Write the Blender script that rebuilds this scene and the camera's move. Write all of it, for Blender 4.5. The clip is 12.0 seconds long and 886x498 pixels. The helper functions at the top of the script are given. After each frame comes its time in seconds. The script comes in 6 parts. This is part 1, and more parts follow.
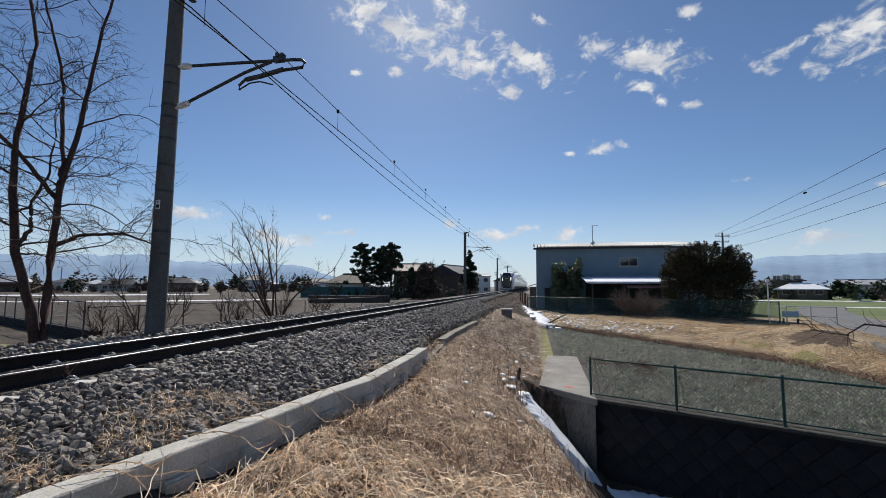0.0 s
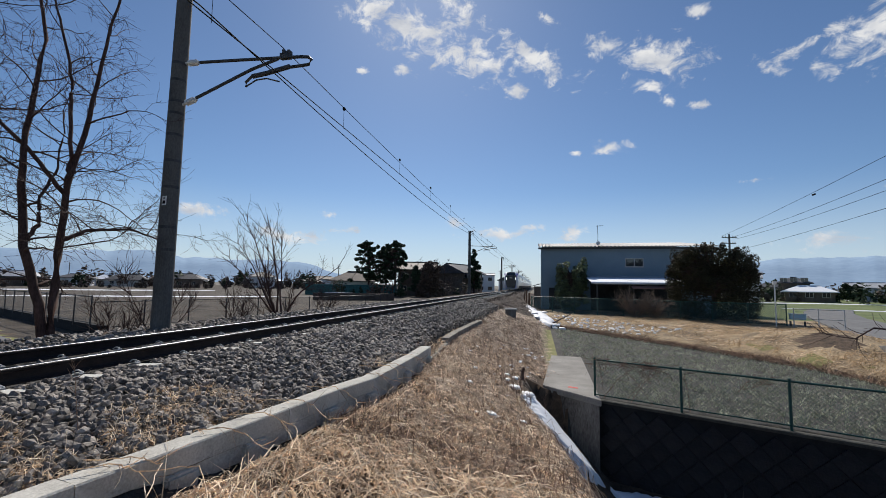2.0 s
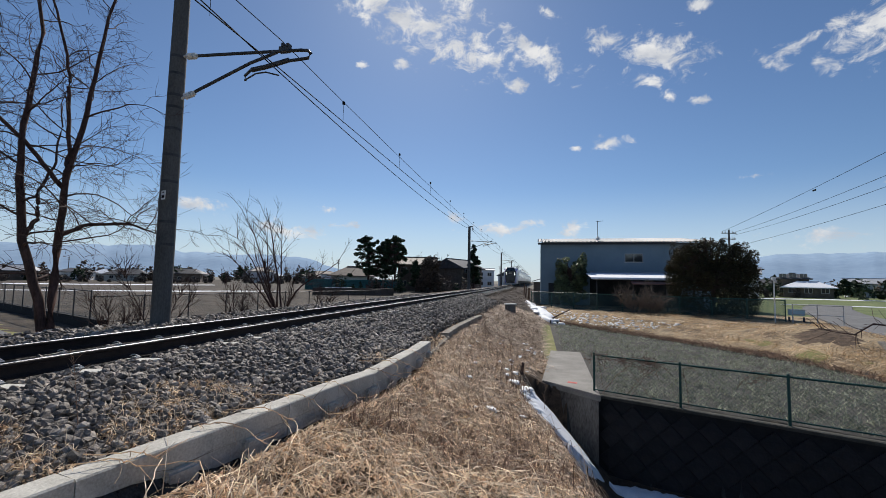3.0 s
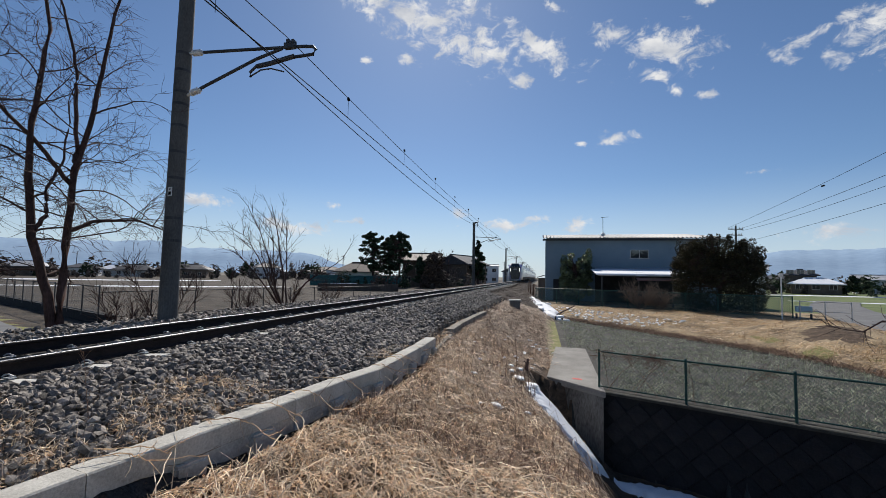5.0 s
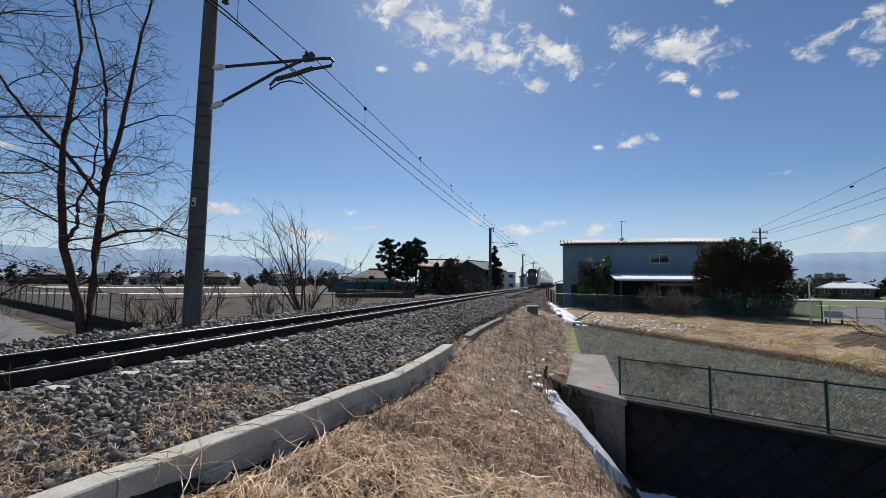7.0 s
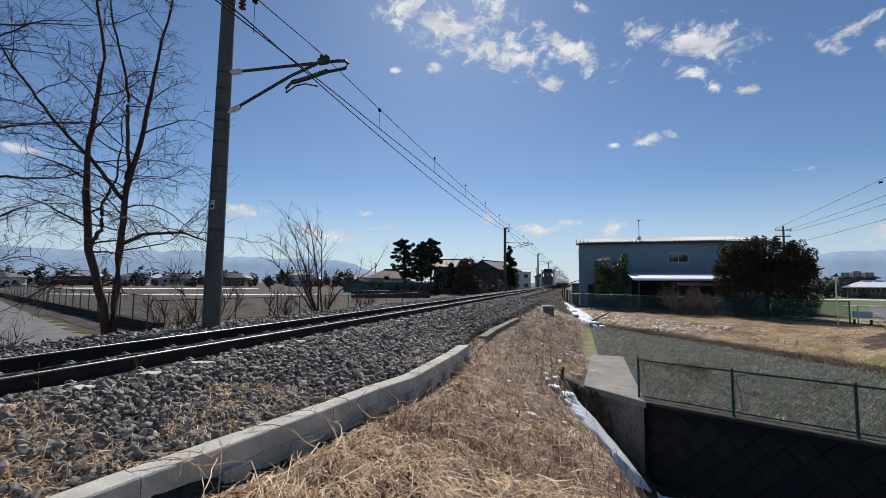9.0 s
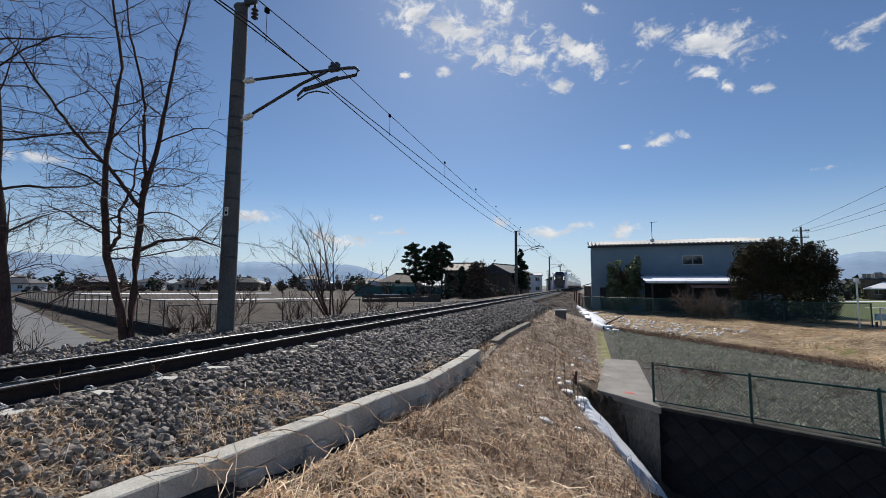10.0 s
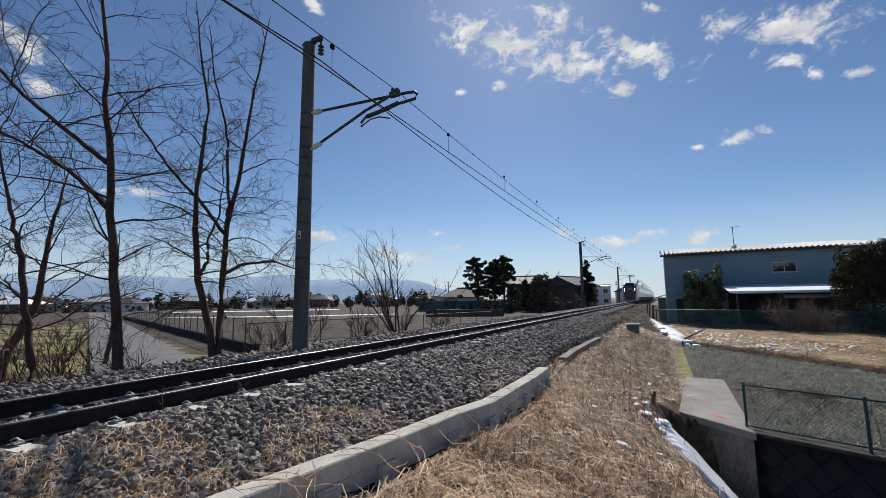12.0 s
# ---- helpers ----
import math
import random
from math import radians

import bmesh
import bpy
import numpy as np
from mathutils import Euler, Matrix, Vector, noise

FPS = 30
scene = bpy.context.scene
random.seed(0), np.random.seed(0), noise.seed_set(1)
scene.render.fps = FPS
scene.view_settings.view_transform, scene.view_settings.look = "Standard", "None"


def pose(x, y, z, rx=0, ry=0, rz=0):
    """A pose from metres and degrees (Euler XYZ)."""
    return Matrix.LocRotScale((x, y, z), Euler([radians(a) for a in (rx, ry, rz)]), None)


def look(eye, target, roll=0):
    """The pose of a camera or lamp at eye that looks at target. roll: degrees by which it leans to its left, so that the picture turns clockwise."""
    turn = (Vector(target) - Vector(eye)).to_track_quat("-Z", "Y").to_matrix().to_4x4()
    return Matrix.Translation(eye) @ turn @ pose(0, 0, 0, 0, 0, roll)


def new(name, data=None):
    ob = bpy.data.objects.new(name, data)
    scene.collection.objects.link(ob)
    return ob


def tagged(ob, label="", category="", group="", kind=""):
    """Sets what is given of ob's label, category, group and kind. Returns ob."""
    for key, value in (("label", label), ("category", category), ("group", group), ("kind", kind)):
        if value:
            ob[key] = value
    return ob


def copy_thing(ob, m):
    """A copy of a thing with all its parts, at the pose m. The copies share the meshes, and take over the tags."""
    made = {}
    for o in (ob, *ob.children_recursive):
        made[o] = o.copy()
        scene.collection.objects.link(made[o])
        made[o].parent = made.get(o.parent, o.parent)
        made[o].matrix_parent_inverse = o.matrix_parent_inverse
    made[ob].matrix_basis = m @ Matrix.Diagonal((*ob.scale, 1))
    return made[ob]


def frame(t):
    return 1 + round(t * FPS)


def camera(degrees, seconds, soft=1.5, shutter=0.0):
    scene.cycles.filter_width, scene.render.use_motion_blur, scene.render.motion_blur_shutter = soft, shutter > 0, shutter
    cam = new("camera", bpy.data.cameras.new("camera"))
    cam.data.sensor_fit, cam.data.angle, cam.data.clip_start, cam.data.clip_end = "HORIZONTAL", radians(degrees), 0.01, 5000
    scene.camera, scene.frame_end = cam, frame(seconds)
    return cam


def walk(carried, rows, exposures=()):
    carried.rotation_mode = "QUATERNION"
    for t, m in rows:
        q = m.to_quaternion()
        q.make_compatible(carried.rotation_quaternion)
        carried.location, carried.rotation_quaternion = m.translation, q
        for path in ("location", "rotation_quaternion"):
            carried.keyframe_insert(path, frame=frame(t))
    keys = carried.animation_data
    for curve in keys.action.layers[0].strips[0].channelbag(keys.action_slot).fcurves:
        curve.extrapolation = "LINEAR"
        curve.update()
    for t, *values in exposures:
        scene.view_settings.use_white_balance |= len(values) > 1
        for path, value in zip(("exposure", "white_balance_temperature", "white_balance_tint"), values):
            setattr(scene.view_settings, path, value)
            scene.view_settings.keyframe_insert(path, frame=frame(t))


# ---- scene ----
# ---- camera ----
cam = camera(92.64, 12.0, 0.75)
ROWS = (
    (0.0, 0.023, -0.014, -0.009, 12.152, 5.06, -0.238),
    (0.5, 0.014, -0.016, -0.009, 12.306, 5.252, -0.369),
    (1.0, 0.01, -0.017, -0.004, 12.505, 5.273, -0.521),
    (1.5, 0.01, -0.009, -0.004, 12.641, 5.114, -0.711),
    (2.0, 0.011, 0.008, -0.009, 12.704, 4.878, -0.859),
    (2.5, 0.004, 0.024, -0.01, 12.717, 4.566, -0.9),
    (3.0, 0.0, 0.021, -0.006, 12.642, 4.217, -0.969),
    (5.0, -0.01, 0.017, 0.003, 13.248, 3.655, -1.034),
    (5.5, -0.006, 0.005, 0.008, 13.783, 3.728, -0.935),
    (6.0, -0.016, -0.003, 0.007, 14.392, 3.951, -0.794),
    (6.5, -0.017, -0.006, 0.009, 14.992, 4.187, -0.716),
    (7.0, -0.016, -0.014, 0.021, 15.473, 4.417, -0.708),
    (9.0, -0.032, -0.001, 0.031, 17.451, 4.419, -0.54),
    (9.5, -0.032, -0.002, 0.039, 18.125, 4.56, -0.407),
    (10.0, -0.033, -0.009, 0.048, 18.927, 4.895, -0.234),
    (10.5, -0.042, -0.007, 0.058, 20.009, 5.335, -0.069),
    (11.0, -0.052, -0.012, 0.076, 21.658, 5.881, 0.145),
    (11.5, -0.056, -0.027, 0.102, 24.095, 6.303, 0.391),
    (12.0, -0.059, -0.034, 0.103, 27.288, 6.831, 0.727),
)
walk(cam, [(t, pose(x, y, 1.6 + z, 90 + pitch, roll, yaw)) for t, x, y, z, yaw, pitch, roll in ROWS])

# ---- world, sun, exposure ----
SUN_HEADING, SUN_HEIGHT = -17.0, 41.0
world = bpy.data.worlds.new("world")
scene.world = world
world.use_nodes = True
wn, wl = world.node_tree.nodes, world.node_tree.links
wn.clear()


def wnode(kind, **kw):
    n = wn.new(kind)
    for k, v in kw.items():
        n.inputs[k].default_value = v
    return n


def wmath(op, a, b=None, c=None):
    n = wn.new("ShaderNodeMath")
    n.operation = op
    for i, v in enumerate((a, b, c)):
        if v is None:
            continue
        if isinstance(v, (int, float)):
            n.inputs[i].default_value = v
        else:
            wl.new(v, n.inputs[i])
    return n.outputs[0]


sky = wn.new("ShaderNodeTexSky")
sky.sky_type = "NISHITA"
sky.sun_disc = False
sky.sun_elevation, sky.sun_rotation = radians(SUN_HEIGHT), radians(SUN_HEADING)
sky.altitude, sky.air_density, sky.dust_density, sky.ozone_density = 700, 1.0, 0.35, 3.0
# clouds: heading, height, half width, half height (degrees), tilt
CLOUDS = [(-22.9, 33.6, 5.46, 1.74, -15), (-16.6, 31.6, 7.59, 2.56, -20), (-9.3, 29.2, 5.99, 2.23, -25), (-11.0, 34.3, 3.23, 1.28, -20), (-1.1, 28.8, 5.78, 1.64, -28), (-18.9, 28.0, 1.42, 0.77, 0), (-2.7, 25.3, 1.08, 0.93, 0), (1.7, 32.6, 1.83, 0.47, -25), (8.9, 28.8, 2.45, 1.32, -20), (14.9, 26.6, 4.76, 1.89, -8), (13.8, 24.0, 2.25, 0.74, -5), (15.9, 21.9, 0.86, 0.62, -10), (18.9, 20.9, 1.28, 0.61, 0), (9.1, 17.5, 2.18, 0.88, 0), (5.0, 17.1, 0.72, 0.35, 0), (18.9, 30.4, 1.19, 0.64, 0), (25.6, 23.2, 1.3, 0.77, -30), (32.9, 23.0, 3.61, 1.57, 10), (34.8, 23.8, 1.88, 2.83, 0), (29.1, 24.5, 3.64, 0.51, 12), (23.9, 11.9, 1.74, 0.43, 3), (34.4, 9.8, 0.66, 0.52, 0), (-28.2, 8.9, 0.86, 0.51, 0), (-26.0, 7.0, 1.74, 0.45, 0), (-33.0, 5.8, 4.03, 1.0, -10), (-0.3, 7.8, 1.92, 0.45, -5), (4.8, 7.0, 2.26, 0.88, 5), (-5.5, 7.0, 3.8, 0.76, 0), (-10.9, 8.3, 1.54, 0.76, -20), (-42.5, 8.3, 2.3, 0.79, 0), (29.7, 4.8, 3.85, 0.91, 0), (-24.3, 27.1, 0.76, 0.38, 0), (-73.7, 24.2, 2.36, 1.08, -12), (-71.9, 20.6, 1.65, 0.94, -15), (-63.0, 12.1, 3.12, 0.62, 0), (-44.9, 35.5, 1.89, 0.79, -30)]
coord = wn.new("ShaderNodeTexCoord")
split = wn.new("ShaderNodeSeparateXYZ")
wl.new(coord.outputs["Generated"], split.inputs[0])
heading = wmath("MULTIPLY", wmath("ARCTAN2", split.outputs[0], split.outputs[1]), 57.2958)
height = wmath("MULTIPLY", wmath("ARCSINE", split.outputs[2]), 57.2958)
polar = wn.new("ShaderNodeCombineXYZ")
wl.new(heading, polar.inputs[0])
wl.new(height, polar.inputs[1])
near = None
for az, el, w, h, tilt in CLOUDS:
    mp = wn.new("ShaderNodeMapping")
    mp.vector_type = "TEXTURE"
    mp.inputs["Location"].default_value = (az, el, 0)
    mp.inputs["Rotation"].default_value = (0, 0, radians(tilt))
    mp.inputs["Scale"].default_value = (w * 1.36, h * 1.33, 1)
    wl.new(polar.outputs[0], mp.inputs[0])
    ln = wn.new("ShaderNodeVectorMath")
    ln.operation = "LENGTH"
    wl.new(mp.outputs[0], ln.inputs[0])
    near = ln.outputs["Value"] if near is None else wmath("SMOOTH_MIN", near, ln.outputs["Value"], 0.25)


def wnoise(scale, detail, rough, squash=1.5):
    mp = wn.new("ShaderNodeMapping")
    mp.inputs["Scale"].default_value = (1, squash, 1)
    wl.new(polar.outputs[0], mp.inputs[0])
    n = wnode("ShaderNodeTexNoise", Scale=scale, Detail=detail, Roughness=rough, Distortion=0.4)
    wl.new(mp.outputs[0], n.inputs["Vector"])
    return n.outputs["Fac"]


puff = wnoise(0.36, 11, 0.68)
soft = wnoise(0.22, 4, 0.5)
dens = wmath("ADD", wmath("MINIMUM", wmath("SUBTRACT", 1.0, near), 0.85), wmath("MULTIPLY", wmath("SUBTRACT", puff, 0.53), 4.0))
ramp = wn.new("ShaderNodeMapRange")
ramp.interpolation_type = "SMOOTHSTEP"
for i, v in ((1, 0.0), (2, 0.95), (3, 0.0), (4, 0.97)):
    ramp.inputs[i].default_value = v
wl.new(dens, ramp.inputs[0])
shade = wn.new("ShaderNodeValToRGB")
shade.color_ramp.elements[0].position, shade.color_ramp.elements[0].color = 0.35, (7.0, 7.4, 8.2, 1)
shade.color_ramp.elements[1].position, shade.color_ramp.elements[1].color = 0.62, (10.8, 10.8, 10.8, 1)
wl.new(soft, shade.inputs[0])
blend = wn.new("ShaderNodeMixRGB")
wl.new(ramp.outputs[0], blend.inputs[0])
tint = wn.new("ShaderNodeMixRGB")
tint.blend_type = "MULTIPLY"
tint.inputs[0].default_value, tint.inputs[2].default_value = 1.0, (0.88, 0.99, 1.10, 1)
wl.new(sky.outputs[0], tint.inputs[1])
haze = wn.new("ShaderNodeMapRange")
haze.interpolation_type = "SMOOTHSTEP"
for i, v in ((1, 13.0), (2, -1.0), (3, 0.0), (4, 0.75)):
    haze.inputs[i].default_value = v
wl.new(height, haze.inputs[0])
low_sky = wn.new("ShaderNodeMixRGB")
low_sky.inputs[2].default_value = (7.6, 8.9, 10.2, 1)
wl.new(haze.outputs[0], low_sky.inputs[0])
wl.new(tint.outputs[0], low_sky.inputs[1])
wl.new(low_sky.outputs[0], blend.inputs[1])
wl.new(shade.outputs[0], blend.inputs[2])
bg = wnode("ShaderNodeBackground", Strength=0.076)
wl.new(blend.outputs[0], bg.inputs[0])
wo = wn.new("ShaderNodeOutputWorld")
wl.new(bg.outputs[0], wo.inputs[0])

sun = new("sun", bpy.data.lights.new("sun", "SUN"))
sun.data.energy, sun.data.angle, sun.data.color = 5.0, radians(0.55), (1.0, 0.94, 0.86)
ha, el = radians(SUN_HEADING), radians(SUN_HEIGHT)
sun.matrix_world = look((60 * math.sin(ha) * math.cos(el), 60 * math.cos(ha) * math.cos(el), 60 * math.sin(el)), (0, 0, 0))
scene.view_settings.exposure = 0.0


# ---- materials ----
def mat(name, dark, light, scale=6.0, fine=60.0, rough=0.85, bump=0.3, metal=0.0, spread=0.0, stretch=(1, 1, 1), spec=0.3, low=0.35, high=0.65, island=False, dist=0.02, through_light=0.0):
    m = bpy.data.materials.new(name)
    m.use_nodes = True
    n, l = m.node_tree.nodes, m.node_tree.links
    b = n["Principled BSDF"]
    tc = n.new("ShaderNodeTexCoord")
    mp = n.new("ShaderNodeMapping")
    mp.inputs["Scale"].default_value = stretch
    l.new(tc.outputs["Object"], mp.inputs[0])
    big, small = n.new("ShaderNodeTexNoise"), n.new("ShaderNodeTexNoise")
    for t, s, d in ((big, scale, 5), (small, fine, 4)):
        t.inputs["Scale"].default_value, t.inputs["Detail"].default_value, t.inputs["Roughness"].default_value = s, d, 0.6
        l.new(mp.outputs[0], t.inputs["Vector"])
    mix = n.new("ShaderNodeMix")
    mix.inputs[0].default_value = 0.45
    l.new(big.outputs["Fac"], mix.inputs[2])
    l.new(small.outputs["Fac"], mix.inputs[3])
    cr = n.new("ShaderNodeValToRGB")
    cr.color_ramp.elements[0].position, cr.color_ramp.elements[0].color = low, (*dark, 1)
    cr.color_ramp.elements[1].position, cr.color_ramp.elements[1].color = high, (*light, 1)
    l.new(mix.outputs[0], cr.inputs[0])
    out = cr.outputs[0]
    if spread:
        if island:
            g = n.new("ShaderNodeNewGeometry")
            rnd = g.outputs["Random Per Island"]
        else:
            g = n.new("ShaderNodeObjectInfo")
            rnd = g.outputs["Random"]
        mr = n.new("ShaderNodeMapRange")
        mr.inputs[3].default_value, mr.inputs[4].default_value = 1 - spread, 1 + spread
        l.new(rnd, mr.inputs[0])
        hs = n.new("ShaderNodeHueSaturation")
        l.new(mr.outputs[0], hs.inputs["Value"])
        l.new(out, hs.inputs["Color"])
        out = hs.outputs[0]
    l.new(out, b.inputs["Base Color"])
    b.inputs["Roughness"].default_value, b.inputs["Metallic"].default_value = rough, metal
    b.inputs["Specular IOR Level"].default_value = spec
    if through_light:
        tb, mx = n.new("ShaderNodeBsdfTranslucent"), n.new("ShaderNodeMixShader")
        mx.inputs[0].default_value = through_light
        l.new(out, tb.inputs[0])
        l.new(b.outputs[0], mx.inputs[1])
        l.new(tb.outputs[0], mx.inputs[2])
        l.new(mx.outputs[0], n["Material Output"].inputs[0])
    if bump:
        bp = n.new("ShaderNodeBump")
        bp.inputs["Strength"].default_value, bp.inputs["Distance"].default_value = bump, dist
        l.new(mix.outputs[0], bp.inputs["Height"])
        l.new(bp.outputs[0], b.inputs["Normal"])
    return m


def glass(name, tint, rough=0.03):
    m = bpy.data.materials.new(name)
    m.use_nodes = True
    b = m.node_tree.nodes["Principled BSDF"]
    b.inputs["Base Color"].default_value = (*tint, 1)
    b.inputs["Roughness"].default_value, b.inputs["Specular IOR Level"].default_value = rough, 0.8
    return m


# Soil colour is lowered to paint the shade between straw strands.
STRAW_SOIL = mat("grass litter soil with gap shade", (0.02, 0.014, 0.010), (0.17, 0.115, 0.075), 5, 70, 0.95, 0.9, dist=0.05)
STRAW = mat("dry straw", (0.50, 0.35, 0.225), (0.97, 0.82, 0.61), 3, 40, 0.5, 0, spread=0.65, island=True, through_light=0.4, spec=0.45)
DRY_STEM = mat("grey brown dry stem", (0.10, 0.078, 0.062), (0.24, 0.19, 0.155), 3, 40, 0.85, 0)
WEED = mat("grey brown dead weed", (0.26, 0.18, 0.125), (0.72, 0.56, 0.40), 3, 40, 0.6, 0, spread=0.7, island=True, through_light=0.2)
LITTER = mat("curled dead leaf", (0.30, 0.19, 0.115), (0.86, 0.65, 0.44), 4, 50, 0.6, 0, spread=0.7, island=True, through_light=0.35, spec=0.4)
BRAMBLE = mat("brown dry stalk", (0.14, 0.085, 0.06), (0.32, 0.21, 0.145), 3, 40, 0.85, 0, spread=0.4, island=True)
# Bed far darker than its stones: shade of the gaps is in the colour.
BALLAST_BED = mat("ballast bed with gap shade", (0.015, 0.014, 0.013), (0.08, 0.075, 0.07), 14, 45, 0.95, 1.0, dist=0.05)
BALLAST = mat("crushed ballast stone", (0.076, 0.063, 0.053), (0.325, 0.284, 0.243), 9, 80, 0.72, 0.5, spread=0.6, spec=0.4, island=True)
BALLAST_PIECE = mat("ballast stone piece", (0.076, 0.063, 0.053), (0.325, 0.284, 0.243), 9, 80, 0.72, 0.5, spread=0.6, spec=0.4)
CONCRETE_EDGE = mat("stained edging concrete", (0.27, 0.255, 0.22), (0.60, 0.58, 0.525), 2.2, 45, 0.92, 0.5, low=0.3, high=0.62)
CONCRETE_SOILED = mat("soiled old edging", (0.12, 0.10, 0.08), (0.40, 0.37, 0.32), 3.0, 40, 0.95, 0.5)
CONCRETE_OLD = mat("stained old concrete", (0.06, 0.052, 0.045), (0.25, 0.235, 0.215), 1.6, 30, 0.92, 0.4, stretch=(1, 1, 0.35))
# Pole grey is lowered: the shade of its backlit side is in the colour.
POLE_CONCRETE = mat("grey pole concrete with backlit shade", (0.06, 0.06, 0.06), (0.14, 0.14, 0.137), 2, 40, 0.85, 0.25, stretch=(1, 1, 0.4))
SLEEPER = mat("pale sleeper concrete", (0.42, 0.41, 0.38), (0.66, 0.65, 0.61), 5, 60, 0.9, 0.3)
RAIL_RUST = mat("rusty rail web", (0.010, 0.007, 0.007), (0.028, 0.019, 0.017), 8, 70, 0.8, 0.3)
RAIL_TOP = mat("polished rail head", (0.22, 0.22, 0.23), (0.42, 0.42, 0.43), 3, 60, 0.42, 0.05, metal=1.0)
CLIP_STEEL = mat("grey clip steel", (0.35, 0.35, 0.35), (0.6, 0.6, 0.6), 20, 90, 0.5, 0.1, metal=0.3)
STEEL_DARK = mat("dark galvanised steel", (0.04, 0.042, 0.046), (0.10, 0.10, 0.105), 6, 60, 0.6, 0.1, metal=0.4)
WIRE = mat("dark wire", (0.008, 0.008, 0.009), (0.016, 0.016, 0.017), 5, 50, 0.95, 0, spec=0.05)
PORCELAIN = mat("white porcelain", (0.6, 0.6, 0.58), (0.8, 0.8, 0.78), 6, 40, 0.25, 0, spec=0.6)
BARK = mat("dark bark", (0.03, 0.018, 0.016), (0.12, 0.075, 0.065), 6, 40, 0.9, 0.8, stretch=(1, 1, 0.3))
TWIG = mat("dark twig", (0.035, 0.022, 0.02), (0.10, 0.06, 0.052), 6, 40, 0.85, 0)
FIELD_DARK = mat("dark moist field soil", (0.028, 0.027, 0.025), (0.10, 0.096, 0.085), 1.4, 26, 0.95, 0.9, dist=0.06)
CROP = mat("grey green crop leaf", (0.13, 0.15, 0.10), (0.46, 0.48, 0.36), 2, 30, 0.7, 0, spread=0.5, island=True, through_light=0.3)
FIELD_BROWN = mat("bare brown field", (0.028, 0.023, 0.018), (0.115, 0.092, 0.07), 0.5, 8, 0.95, 0.9, dist=0.12, low=0.4, high=0.62)
FIELD_GREEN = mat("short green field", (0.07, 0.10, 0.035), (0.17, 0.20, 0.075), 0.25, 4, 0.95, 0.6, dist=0.1)
BANK = mat("orange dry bank grass", (0.075, 0.05, 0.03), (0.50, 0.385, 0.24), 0.7, 16, 0.95, 0.9, low=0.4, high=0.6, dist=0.06)
MOSS = mat("yellow green grass", (0.12, 0.12, 0.04), (0.27, 0.26, 0.10), 2, 30, 0.95, 0.8)
FAR_GROUND = mat("distant plain", (0.10, 0.09, 0.07), (0.22, 0.2, 0.16), 0.02, 0.3, 0.95, 0)
ROAD = mat("pale worn asphalt", (0.11, 0.11, 0.113), (0.19, 0.19, 0.19), 1.2, 60, 0.9, 0.3)
SNOW = mat("old snow", (0.70, 0.73, 0.78), (0.88, 0.89, 0.91), 4, 40, 0.7, 0.4)
SNOW_CRUMB = mat("crumbled icy snow", (0.86, 0.85, 0.84), (0.94, 0.93, 0.92), 6, 40, 0.5, 0.3)
FENCE_GREEN = mat("green fence paint", (0.016, 0.06, 0.05), (0.04, 0.105, 0.088), 4, 50, 0.5, 0.1)
FENCE_TEAL = mat("teal net fence", (0.02, 0.06, 0.065), (0.045, 0.11, 0.115), 2, 30, 0.75, 0.1)
# Canal wall's shade is put into the near-black stone and mortar colours.
WALL_STONE = mat("canal stone darkened by shade", (0.008, 0.008, 0.010), (0.06, 0.058, 0.06), 1.6, 40, 0.85, 0.8, spread=0.15, high=0.8)
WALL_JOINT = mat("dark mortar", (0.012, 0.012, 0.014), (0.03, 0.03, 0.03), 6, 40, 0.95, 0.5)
# Pale blue stands in for air haze, mixed into the ridges' base colour.
MOUNTAIN = mat("mountain with haze in colour", (0.22, 0.31, 0.43), (0.29, 0.39, 0.51), 0.002, 0.02, 1.0, 0, spec=0)


